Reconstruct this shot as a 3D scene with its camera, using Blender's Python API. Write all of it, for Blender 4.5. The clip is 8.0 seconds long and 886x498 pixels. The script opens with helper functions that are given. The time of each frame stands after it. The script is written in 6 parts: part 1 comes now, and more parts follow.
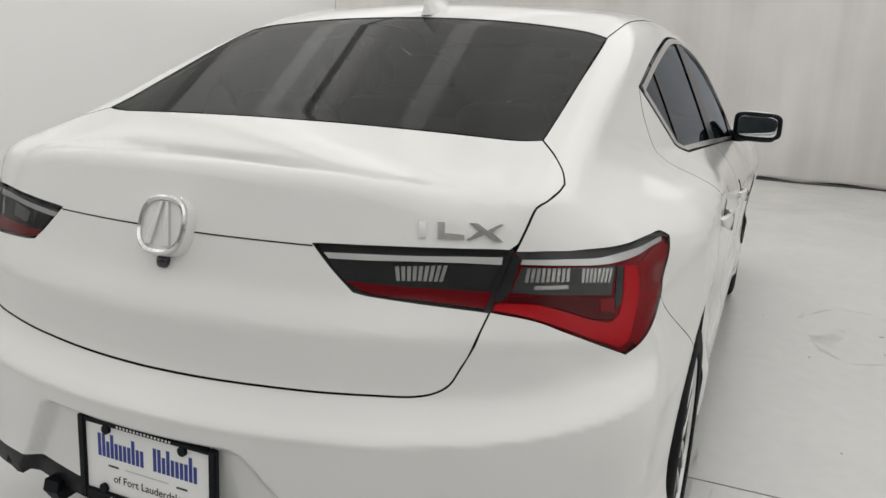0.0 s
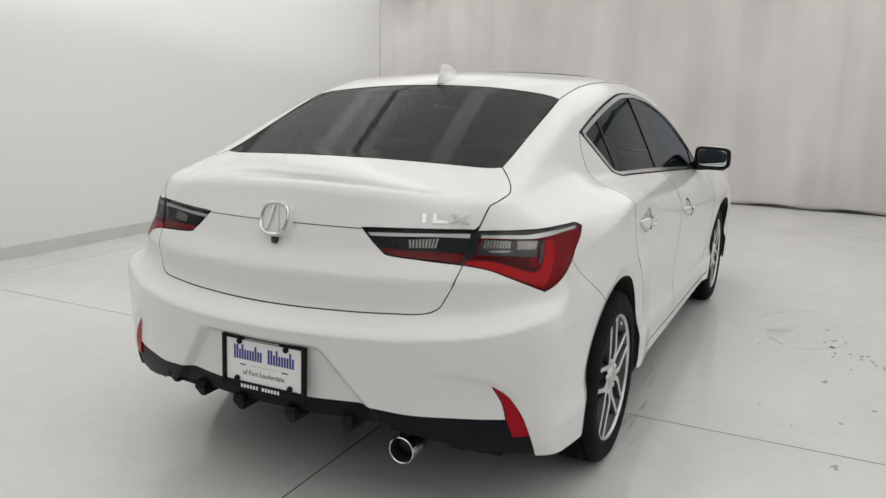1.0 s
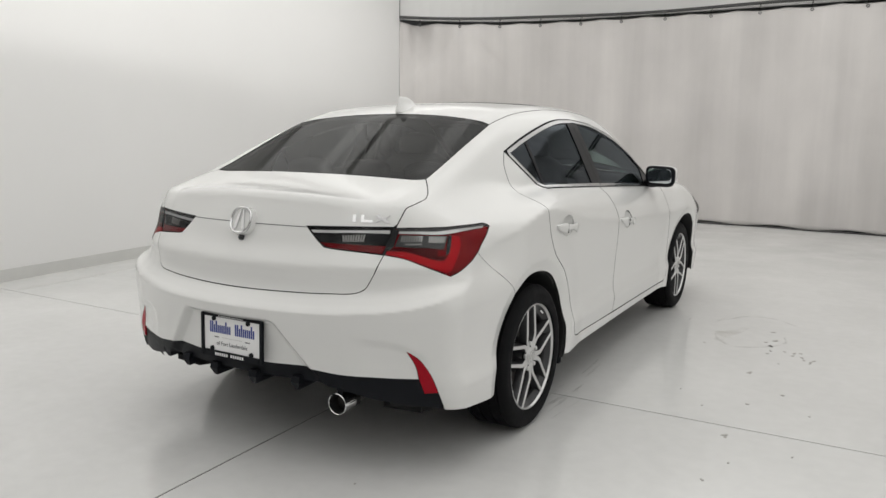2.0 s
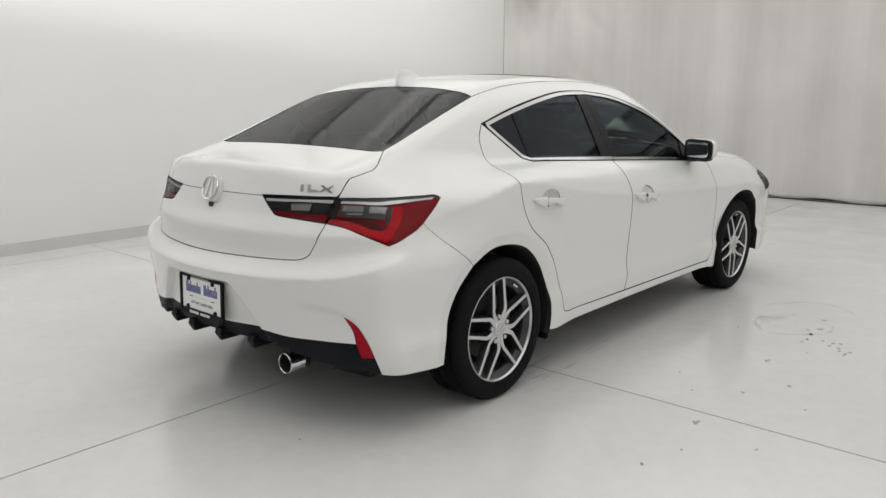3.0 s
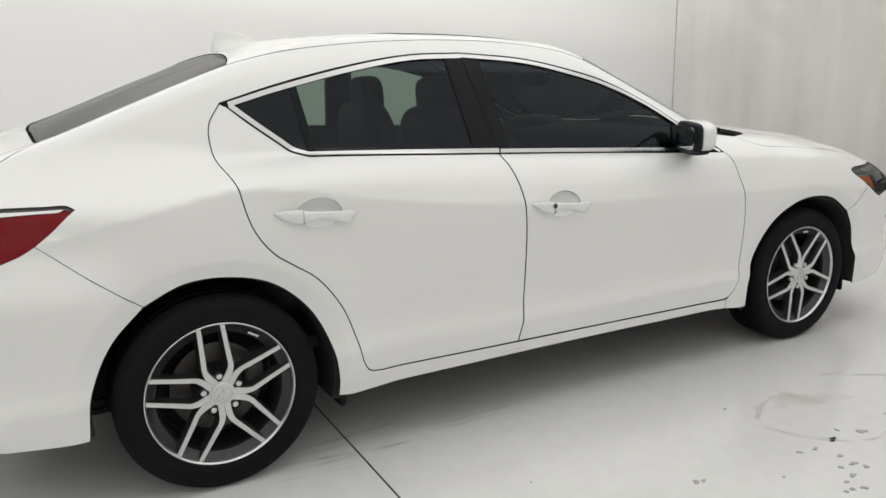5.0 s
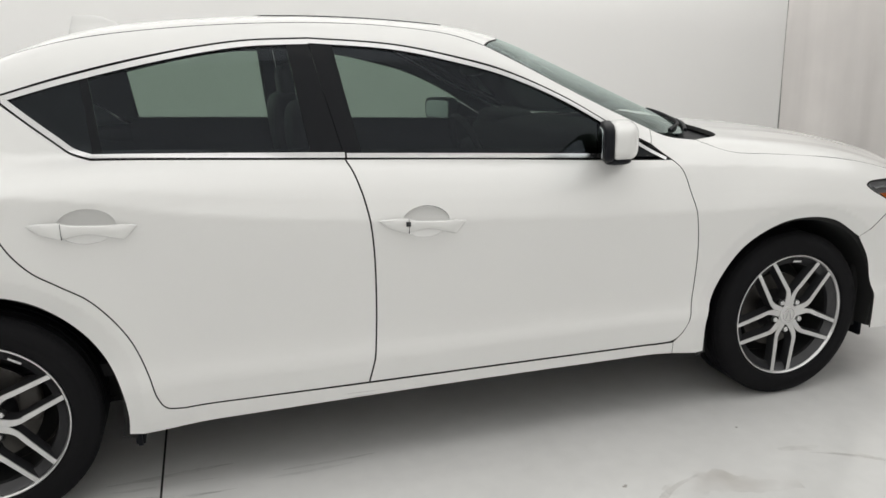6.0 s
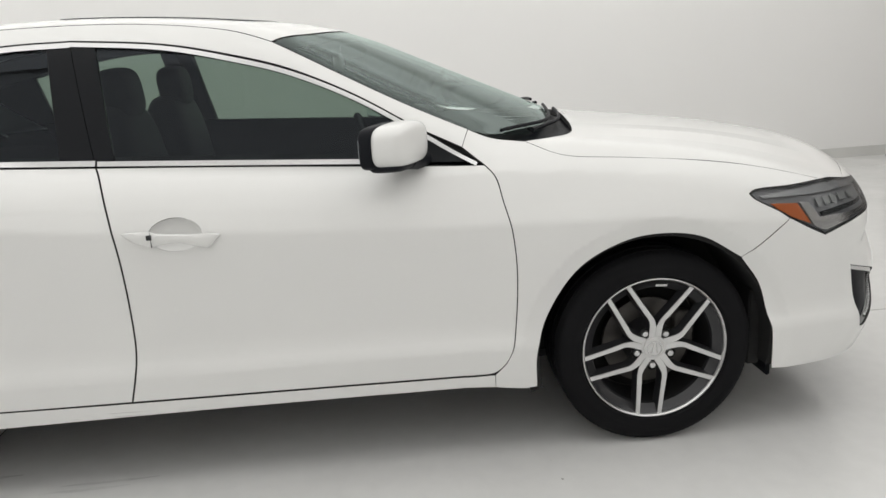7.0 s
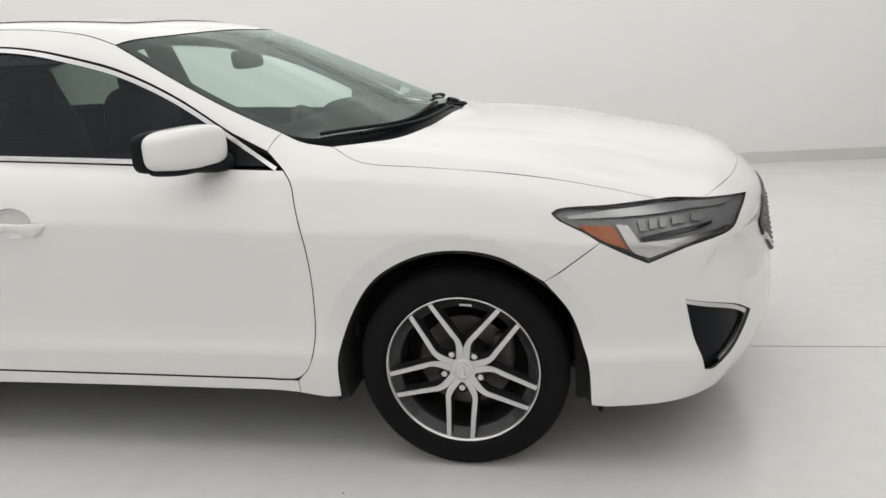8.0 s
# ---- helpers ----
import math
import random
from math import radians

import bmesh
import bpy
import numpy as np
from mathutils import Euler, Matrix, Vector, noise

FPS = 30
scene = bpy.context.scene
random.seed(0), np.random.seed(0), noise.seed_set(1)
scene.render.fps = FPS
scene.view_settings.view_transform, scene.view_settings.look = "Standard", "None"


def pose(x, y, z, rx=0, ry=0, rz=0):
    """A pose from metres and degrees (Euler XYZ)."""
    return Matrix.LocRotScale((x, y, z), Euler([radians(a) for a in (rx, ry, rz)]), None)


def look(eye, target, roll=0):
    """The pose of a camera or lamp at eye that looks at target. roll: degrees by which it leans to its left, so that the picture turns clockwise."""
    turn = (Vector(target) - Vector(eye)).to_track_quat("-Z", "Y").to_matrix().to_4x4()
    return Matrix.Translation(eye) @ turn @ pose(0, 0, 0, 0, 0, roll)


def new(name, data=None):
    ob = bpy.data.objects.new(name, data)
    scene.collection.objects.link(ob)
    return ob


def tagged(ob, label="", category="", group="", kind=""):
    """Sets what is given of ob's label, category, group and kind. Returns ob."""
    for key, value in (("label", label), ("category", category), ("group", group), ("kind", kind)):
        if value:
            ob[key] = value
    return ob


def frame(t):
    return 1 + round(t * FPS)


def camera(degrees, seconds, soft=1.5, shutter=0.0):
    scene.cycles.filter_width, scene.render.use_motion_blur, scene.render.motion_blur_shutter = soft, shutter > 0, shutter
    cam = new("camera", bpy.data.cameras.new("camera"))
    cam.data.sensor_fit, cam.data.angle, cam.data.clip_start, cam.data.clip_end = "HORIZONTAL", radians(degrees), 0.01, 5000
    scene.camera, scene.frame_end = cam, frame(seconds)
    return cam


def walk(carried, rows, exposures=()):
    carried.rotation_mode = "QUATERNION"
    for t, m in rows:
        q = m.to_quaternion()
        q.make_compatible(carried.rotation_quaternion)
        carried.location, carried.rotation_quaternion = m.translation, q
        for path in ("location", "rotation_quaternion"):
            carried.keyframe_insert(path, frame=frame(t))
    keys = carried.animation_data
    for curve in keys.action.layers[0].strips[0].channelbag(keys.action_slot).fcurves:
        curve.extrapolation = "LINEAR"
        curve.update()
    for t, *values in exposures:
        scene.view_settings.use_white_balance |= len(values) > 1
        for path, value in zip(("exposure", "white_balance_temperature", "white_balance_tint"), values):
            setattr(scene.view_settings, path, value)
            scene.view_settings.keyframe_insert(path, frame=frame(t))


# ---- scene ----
cam = camera(60.0, 8.0)
PATH = [
    (0, (0.967, -1.858, 1.223), (0.211, -0.067, 0.75), 2.2),
    (0.5, (1.21, -2.283, 1.282), (0.384, -0.514, 0.843), 1.4),
    (1, (1.469, -2.652, 1.292), (0.596, -0.895, 0.907), 1.2),
    (1.5, (1.736, -2.932, 1.303), (0.833, -1.182, 0.952), 1.1),
    (1.7, (1.88, -2.985, 1.28), (0.957, -1.24, 0.96), 0.9),
    (3, (2.753, -2.565, 1.287), (1.463, -1.085, 0.903), 0.2),
    (3.5, (2.973, -2.115, 1.266), (1.543, -0.773, 0.87), 0.3),
    (4, (3.054, -1.591, 1.271), (1.529, -0.364, 0.86), -0.5),
    (4.5, (3.108, -1.024, 1.278), (1.486, 0.066, 0.851), -0.8),
    (4.7, (3.109, -0.789, 1.276), (1.451, 0.24, 0.836), -1.0),
    (5.8, (3.079, 0.448, 1.253), (1.241, 1.075, 0.775), -0.6),
    (6, (3.058, 0.66, 1.271), (1.203, 1.225, 0.782), -1.1),
    (6.5, (3.075, 1.245, 1.263), (1.17, 1.607, 0.773), -2.5),
    (7, (3.029, 1.867, 1.235), (1.095, 2.009, 0.744), -3.2),
    (7.5, (2.983, 2.489, 1.279), (1.059, 2.368, 0.747), -3.8),
    (8, (2.888, 3.064, 1.259), (1.001, 2.668, 0.727), -3.8),
]
walk(cam, [(t, look(eye, goal, roll)) for t, eye, goal, roll in PATH], exposures=[(0, -0.04), (1.5, -0.02), (3.5, 0.0), (4.5, 0.10), (5.8, 0.2), (8.0, 0.18)])

# ---- light: a closed studio lit by rows of ceiling lamps ----
world = bpy.data.worlds.new("world")
scene.world = world
world.use_nodes = True
world.node_tree.nodes["Background"].inputs[0].default_value = (0.5, 0.5, 0.5, 1)
world.node_tree.nodes["Background"].inputs[1].default_value = 0.05


def strip_lamp(x, y, z, wide, long, watts):
    lamp = bpy.data.lights.new("ceiling_lamp", "AREA")
    lamp.shape, lamp.size, lamp.size_y, lamp.energy = "RECTANGLE", wide, long, watts
    lamp.color = (1.0, 0.99, 0.97)
    ob = new("ceiling_lamp", lamp)
    ob.matrix_world = pose(x, y, z)
    return ob


# rows of soft luminous panels, the one over the aisle the brightest
strip_lamp(1.4, 0.6, 3.55, 2.2, 13.6, 88)
for x, watts in ((-3.0, 36), (-1.4, 30), (3.35, 30), (4.95, 28)):
    strip_lamp(x, 0.9, 3.55, 1.60, 13.0, watts)
strip_lamp(-0.15, 0.9, 3.55, 0.90, 13.0, 22)


# two slim lamp rows beside the aisle
for x in (-2.5, -1.1):
    strip_lamp(x, 1.4, 3.45, 0.20, 11.0, 2.8)


def washer(x, y, z, tilt, turn, long, watts, spread=75):
    """Unseen lamp row turned towards a wall."""
    ob = strip_lamp(x, y, z, 0.3, long, watts)
    ob.data.spread = radians(spread)
    ob.matrix_world = pose(0, 0, 0, 0, 0, turn) @ pose(0, 0, 0, 0, tilt, 0)
    ob.matrix_world.translation = (x, y, z)
    return ob


# unseen shaded tubes added along the west wall: light above the lip, shade below
WALL_TUBES = ((-4.8, 3.2, 3.2685, 26), (3.25, 6.9, 3.265, 9))
for y_from, y_to, lip, watts in WALL_TUBES:
    tube_lamp = washer(-1.9, (y_from + y_to) / 2, 3.30, 90, 0, y_to - y_from, watts, 150)
    tube_lamp.data.size = 0.006
# unseen fill rows added to brighten the west wall, curtain and east wall
washer(-1.7, 0.6, 3.30, 66, 0, 12.5, 30, 150)
washer(1.0, 5.4, 3.35, 75, -90, 8.0, 8, 120)
washer(5.2, 0.5, 3.35, 60, 180, 12.0, 60, 140)

# ---- materials ----
def material(name, color, rough=0.5, metal=0.0, coat=0.0, noise_scale=0.0, vary=0.0, bump=0.0, bump_scale=80.0, spec=0.5):
    m = bpy.data.materials.new(name)
    m.use_nodes = True
    nt = m.node_tree
    b = nt.nodes["Principled BSDF"]
    b.inputs["Base Color"].default_value = (*color, 1)
    b.inputs["Roughness"].default_value = rough
    b.inputs["Metallic"].default_value = metal
    b.inputs["Coat Weight"].default_value = coat
    b.inputs["Coat Roughness"].default_value = 0.04
    b.inputs["Specular IOR Level"].default_value = spec
    if vary or bump:
        tc = nt.nodes.new("ShaderNodeTexCoord")
    if vary:
        n1 = nt.nodes.new("ShaderNodeTexNoise")
        n1.inputs["Scale"].default_value = noise_scale
        n1.inputs["Detail"].default_value = 6
        nt.links.new(tc.outputs["Object"], n1.inputs["Vector"])
        mix = nt.nodes.new("ShaderNodeMix")
        mix.data_type = "RGBA"
        mix.inputs[6].default_value = (*[c * (1 - vary) for c in color], 1)
        mix.inputs[7].default_value = (*[min(1, c * (1 + vary)) for c in color], 1)
        nt.links.new(n1.outputs["Fac"], mix.inputs[0])
        nt.links.new(mix.outputs[2], b.inputs["Base Color"])
        ramp = nt.nodes.new("ShaderNodeMapRange")
        ramp.inputs[3].default_value = rough * (1 - vary)
        ramp.inputs[4].default_value = min(1, rough * (1 + vary))
        nt.links.new(n1.outputs["Fac"], ramp.inputs[0])
        nt.links.new(ramp.outputs[0], b.inputs["Roughness"])
    if bump:
        n2 = nt.nodes.new("ShaderNodeTexNoise")
        n2.inputs["Scale"].default_value = bump_scale
        n2.inputs["Detail"].default_value = 4
        nt.links.new(tc.outputs["Object"], n2.inputs["Vector"])
        bp = nt.nodes.new("ShaderNodeBump")
        bp.inputs["Strength"].default_value = bump
        bp.inputs["Distance"].default_value = 0.004
        nt.links.new(n2.outputs["Fac"], bp.inputs["Height"])
        nt.links.new(bp.outputs[0], b.inputs["Normal"])
    return m


def glass_material(name, tint, gloss=0.02, ior=1.5, sheen=(0.84, 0.91, 1.0)):
    m = bpy.data.materials.new(name)
    m.use_nodes = True
    nt = m.node_tree
    nt.nodes.remove(nt.nodes["Principled BSDF"])
    out = nt.nodes["Material Output"]
    tr = nt.nodes.new("ShaderNodeBsdfTransparent")
    tr.inputs[0].default_value = (*tint, 1)
    gl = nt.nodes.new("ShaderNodeBsdfAnisotropic")
    gl.inputs["Color"].default_value = (*sheen, 1)
    gl.inputs["Roughness"].default_value = gloss
    fr = nt.nodes.new("ShaderNodeFresnel")
    fr.inputs[0].default_value = ior
    mx = nt.nodes.new("ShaderNodeMixShader")
    nt.links.new(fr.outputs[0], mx.inputs[0])
    nt.links.new(tr.outputs[0], mx.inputs[1])
    nt.links.new(gl.outputs[0], mx.inputs[2])
    nt.links.new(mx.outputs[0], out.inputs[0])
    return m


M_PAINT = material("white_pearl_paint", (0.78, 0.78, 0.768), 0.42, coat=1.0, bump=0.02, bump_scale=900)
M_PAINT.node_tree.nodes["Principled BSDF"].inputs["Coat Roughness"].default_value = 0.11
M_BLACK = material("black_plastic", (0.008, 0.009, 0.012), 0.5, vary=0.15, noise_scale=40, bump=0.05, bump_scale=600, spec=0.14)
M_GLOSSBLACK = material("gloss_black", (0.008, 0.009, 0.012), 0.12, coat=0.5)
# dark colour that stands in for the shade inside panel gaps
M_GAPSHADE = material("dark_gap_shade", (0.05, 0.05, 0.049), 0.8, spec=0.2)
M_PILLAR = material("black_pillar_film", (0.006, 0.007, 0.009), 0.25, vary=0.1, noise_scale=20, spec=0.16)
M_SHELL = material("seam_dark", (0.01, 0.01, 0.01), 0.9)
M_RUBBER = material("tyre_rubber", (0.0075, 0.0075, 0.0085), 0.75, vary=0.25, noise_scale=30, bump=0.1, bump_scale=300, spec=0.12)
M_CHROME = material("chrome", (0.70, 0.70, 0.705), 0.13, metal=1.0)
M_SATIN = material("satin_aluminium_trim", (0.60, 0.60, 0.60), 0.25, metal=1.0)
M_RIM = material("machined_aluminium", (0.64, 0.64, 0.64), 0.30, metal=1.0, coat=0.4, vary=0.05, noise_scale=60)
M_RIMDARK = material("dark_grey_rim_paint", (0.035, 0.035, 0.038), 0.35, metal=0.4, coat=0.3)
M_DISC = material("brake_steel", (0.09, 0.085, 0.08), 0.45, metal=0.9, vary=0.3, noise_scale=25)
M_CALIPER = material("caliper_iron", (0.06, 0.055, 0.05), 0.6, vary=0.3, noise_scale=40)
M_RED = material("red_lens", (0.30, 0.0006, 0.006), 0.3, spec=0.1, vary=0.12, noise_scale=25)
M_REDBRIGHT = material("bright_red_light_pipe", (0.68, 0.0008, 0.012), 0.3, spec=0.1)
M_REDDARK = material("dark_red_lens", (0.11, 0.0008, 0.004), 0.3, spec=0.1, vary=0.2, noise_scale=25)
M_REDMID = material("smoked_red_strip", (0.22, 0.0008, 0.006), 0.3, spec=0.1, vary=0.3, noise_scale=18)
# near-white base stands in for the bright reflection in the chrome strips
M_STRIP = material("chrome_glint_white", (0.92, 0.92, 0.92), 0.25, metal=0.35, coat=0.5)
M_SMOKE = material("smoked_lamp_housing", (0.010, 0.011, 0.013), 0.25)
M_REDPLATE = material("deep_red_reflector", (0.36, 0.0008, 0.012), 0.25, spec=0.2, vary=0.2, noise_scale=90)
M_CLEAR = material("clear_reflector", (0.55, 0.55, 0.54), 0.2, metal=0.6, vary=0.45, noise_scale=160)
M_LED = material("frosted_led_block", (0.34, 0.35, 0.35), 0.3, metal=0.4)
M_AMBER = material("amber_reflector", (0.55, 0.13, 0.02), 0.2, coat=0.8)
M_LAMPGREY = material("headlamp_grey", (0.48, 0.49, 0.50), 0.25, metal=0.6, coat=0.5)
M_HOUSING = material("dark_headlamp_housing", (0.27, 0.275, 0.285), 0.35, metal=0.3)
M_GRILLE = material("black_grille_mesh", (0.012, 0.012, 0.013), 0.35)
M_LENS = glass_material("clear_lens", (0.95, 0.95, 0.95), 0.02, 1.45, (0.38, 0.38, 0.38))
M_BEZEL = material("smoky_grey_bezel", (0.06, 0.06, 0.063), 0.3, metal=0.3)
M_WINDOW = glass_material("tinted_window", (0.255, 0.305, 0.27), 0.02, 1.5, (0.52, 0.57, 0.64))
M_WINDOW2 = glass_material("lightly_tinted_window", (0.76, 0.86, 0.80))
M_REARGLASS = glass_material("tinted_rear_window", (0.31, 0.32, 0.32), 0.02, 1.45, (0.52, 0.52, 0.52))
M_WINDSHIELD = glass_material("windshield_glass", (0.86, 0.94, 0.91), 0.10, 1.65, (0.82, 0.95, 0.92))
M_CABIN = material("black_cabin_trim", (0.016, 0.016, 0.017), 0.75, vary=0.2, noise_scale=30)
M_SEAT = material("black_leather", (0.018, 0.018, 0.019), 0.55, vary=0.2, noise_scale=20)
M_HEADLINER = material("grey_headliner", (0.22, 0.22, 0.21), 0.9)
M_MIRROR = material("mirror_glass", (0.75, 0.80, 0.82), 0.03, metal=1.0)
M_PLATE = material("white_plate", (0.88, 0.88, 0.88), 0.35, coat=0.3)
M_BLUE = material("blue_print", (0.015, 0.04, 0.26), 0.4)
M_INK = material("black_print", (0.02, 0.02, 0.03), 0.4)
M_WALL = material("white_wall_paint", (0.80, 0.797, 0.788), 0.6, vary=0.03, noise_scale=0.7, bump=0.03, bump_scale=60)
M_SOUTHGREY = material("grey_unseen_wall", (0.46, 0.46, 0.452), 0.55, vary=0.08, noise_scale=2)
M_SKIRT = material("pale_grey_skirting", (0.60, 0.60, 0.58), 0.5, vary=0.08, noise_scale=3)
M_CEIL = material("grey_ceiling", (0.75, 0.75, 0.74), 0.9, vary=0.03, noise_scale=1)
M_STEEL = material("dull_pipe", (0.10, 0.10, 0.10), 0.5, metal=0.6)
M_EDGE = material("grey_edge_strip", (0.28, 0.28, 0.27), 0.6)
M_CABLE = material("black_cable", (0.02, 0.02, 0.02), 0.6)
M_DIRT = material("dry_dirt", (0.05, 0.045, 0.04), 0.95)


def floor_material():
    """Pale grey epoxy with faint clouding, scuffs and dried water stains."""
    m = material("pale_epoxy_floor", (0.73, 0.73, 0.72), 0.16)
    nt = m.node_tree
    b = nt.nodes["Principled BSDF"]
    tc = nt.nodes.new("ShaderNodeTexCoord")

    def noise_node(scale, detail, stretch=(1, 1, 1)):
        mp = nt.nodes.new("ShaderNodeMapping")
        mp.inputs["Scale"].default_value = stretch
        nt.links.new(tc.outputs["Object"], mp.inputs[0])
        n = nt.nodes.new("ShaderNodeTexNoise")
        n.inputs["Scale"].default_value, n.inputs["Detail"].default_value = scale, detail
        nt.links.new(mp.outputs[0], n.inputs["Vector"])
        return n.outputs["Fac"]

    def ramp(fac, lo, hi, a, b2):
        r = nt.nodes.new("ShaderNodeMapRange")
        for i, v in zip((1, 2, 3, 4), (lo, hi, a, b2)):
            r.inputs[i].default_value = v
        nt.links.new(fac, r.inputs[0])
        return r.outputs[0]

    def mul(a, c):
        x = nt.nodes.new("ShaderNodeMath")
        x.operation = "MULTIPLY"
        nt.links.new(a, x.inputs[0])
        nt.links.new(c, x.inputs[1])
        return x.outputs[0]

    cloud = ramp(noise_node(0.8, 5), 0.3, 0.7, 0.93, 1.03)
    grain = ramp(noise_node(14, 8), 0.3, 0.7, 0.975, 1.02)
    speck = ramp(noise_node(55, 2), 0.74, 0.80, 1.0, 0.90)
    fac = mul(mul(cloud, grain), speck)
    mix = nt.nodes.new("ShaderNodeMix")
    mix.data_type, mix.blend_type = "RGBA", "MULTIPLY"
    mix.inputs[0].default_value = 1
    mix.inputs[6].default_value = (0.73, 0.73, 0.72, 1)
    nt.links.new(fac, mix.inputs[7])
    nt.links.new(mix.outputs[2], b.inputs["Base Color"])
    nt.links.new(ramp(noise_node(2.2, 6), 0.3, 0.7, 0.12, 0.24), b.inputs["Roughness"])
    bp = nt.nodes.new("ShaderNodeBump")
    bp.inputs["Strength"].default_value, bp.inputs["Distance"].default_value = 0.06, 0.01
    nt.links.new(noise_node(7, 3), bp.inputs["Height"])
    nt.links.new(bp.outputs[0], b.inputs["Normal"])
    return m


M_FLOOR = floor_material()


def curtain_material():
    """White vinyl sheet with faint vertical streaks, broad grey bands and yellowing."""
    m = material("white_vinyl_curtain", (0.66, 0.65, 0.63), 0.5)
    nt = m.node_tree
    b = nt.nodes["Principled BSDF"]
    tc = nt.nodes.new("ShaderNodeTexCoord")
    last = None
    for stretch, scale, lo, hi in (((1.1, 1.1, 0.07), 2.2, 0.90, 1.05), ((5.0, 5.0, 0.08), 1.6, 0.985, 1.012), ((1.0, 1.0, 0.8), 1.3, 0.94, 1.05)):
        mp = nt.nodes.new("ShaderNodeMapping")
        mp.inputs["Scale"].default_value = stretch
        nt.links.new(tc.outputs["Object"], mp.inputs[0])
        n = nt.nodes.new("ShaderNodeTexNoise")
        n.inputs["Scale"].default_value, n.inputs["Detail"].default_value = scale, 5
        nt.links.new(mp.outputs[0], n.inputs["Vector"])
        r = nt.nodes.new("ShaderNodeMapRange")
        for i, v in zip((1, 2, 3, 4), (0.34, 0.66, lo, hi)):
            r.inputs[i].default_value = v
        nt.links.new(n.outputs["Fac"], r.inputs[0])
        if last is None:
            last = r.outputs[0]
        else:
            x = nt.nodes.new("ShaderNodeMath")
            x.operation = "MULTIPLY"
            nt.links.new(last, x.inputs[0])
            nt.links.new(r.outputs[0], x.inputs[1])
            last = x.outputs[0]
    mix = nt.nodes.new("ShaderNodeMix")
    mix.data_type, mix.blend_type = "RGBA", "MULTIPLY"
    mix.inputs[0].default_value = 1
    mix.inputs[6].default_value = (0.70, 0.674, 0.657, 1)
    nt.links.new(last, mix.inputs[7])
    nt.links.new(mix.outputs[2], b.inputs["Base Color"])
    return m


M_CURTAIN = curtain_material()


def stain_material(name, color, rough, scale, lo, hi, most):
    """Thin patchy film: clear where the noise is low."""
    m = material(name, color, rough)
    nt = m.node_tree
    tc = nt.nodes.new("ShaderNodeTexCoord")
    n = nt.nodes.new("ShaderNodeTexNoise")
    n.inputs["Scale"].default_value, n.inputs["Detail"].default_value = scale, 6
    nt.links.new(tc.outputs["Object"], n.inputs["Vector"])
    r = nt.nodes.new("ShaderNodeMapRange")
    for i, v in zip((1, 2, 3, 4), (lo, hi, 0.0, most)):
        r.inputs[i].default_value = v
    nt.links.new(n.outputs["Fac"], r.inputs[0])
    nt.links.new(r.outputs[0], nt.nodes["Principled BSDF"].inputs["Alpha"])
    return m


M_TIDE = stain_material("dried_water_edge", (0.40, 0.37, 0.34), 0.3, 9, 0.36, 0.66, 0.22)
M_TAN = stain_material("tan_residue", (0.52, 0.46, 0.39), 0.3, 6, 0.42, 0.68, 0.22)
M_STREAK = stain_material("tyre_rub", (0.16, 0.16, 0.16), 0.4, 5, 0.36, 0.70, 0.24)
M_SCRATCH = stain_material("grey_scuff", (0.35, 0.35, 0.35), 0.5, 9, 0.40, 0.7, 0.4)
from mathutils.geometry import delaunay_2d_cdt


# ---- building helpers ----
def part(name, bm, mat, parent=None, label="", smooth=True):
    me = bpy.data.meshes.new(name)
    bm.to_mesh(me)
    bm.free()
    me.materials.append(mat)
    if smooth:
        me.polygons.foreach_set("use_smooth", [True] * len(me.polygons))
        me.set_sharp_from_angle(angle=radians(35))
    ob = new(name, me)
    if parent:
        ob.parent = parent
    if label:
        ob["label"] = label
    return ob


def smooth_line(p, gap):
    """Catmull-Rom through the points, sampled about every gap."""
    p = np.asarray(p, float)
    if len(p) == 2:
        n = max(1, int(np.linalg.norm(p[1] - p[0]) / gap))
        return p[0] + (p[1] - p[0]) * np.linspace(0, 1, n + 1)[:, None]
    q = np.vstack([2 * p[0] - p[1], p, 2 * p[-1] - p[-2]])
    out = []
    for i in range(1, len(q) - 2):
        a, b, c, d = q[i - 1], q[i], q[i + 1], q[i + 2]
        n = max(1, int(np.linalg.norm(c - b) / gap))
        t0 = 0.0
        t1 = t0 + max(np.linalg.norm(b - a), 1e-6) ** 0.5
        t2 = t1 + max(np.linalg.norm(c - b), 1e-6) ** 0.5
        t3 = t2 + max(np.linalg.norm(d - c), 1e-6) ** 0.5
        for k in range(n):
            t = t1 + (t2 - t1) * k / n
            a1 = (t1 - t) / (t1 - t0) * a + (t - t0) / (t1 - t0) * b
            a2 = (t2 - t) / (t2 - t1) * b + (t - t1) / (t2 - t1) * c
            a3 = (t3 - t) / (t3 - t2) * c + (t - t2) / (t3 - t2) * d
            b1 = (t2 - t) / (t2 - t0) * a1 + (t - t0) / (t2 - t0) * a2
            b2 = (t3 - t) / (t3 - t1) * a2 + (t - t1) / (t3 - t1) * a3
            out.append((t2 - t) / (t2 - t1) * b1 + (t - t1) / (t2 - t1) * b2)
    out.append(p[-1])
    return np.array(out)


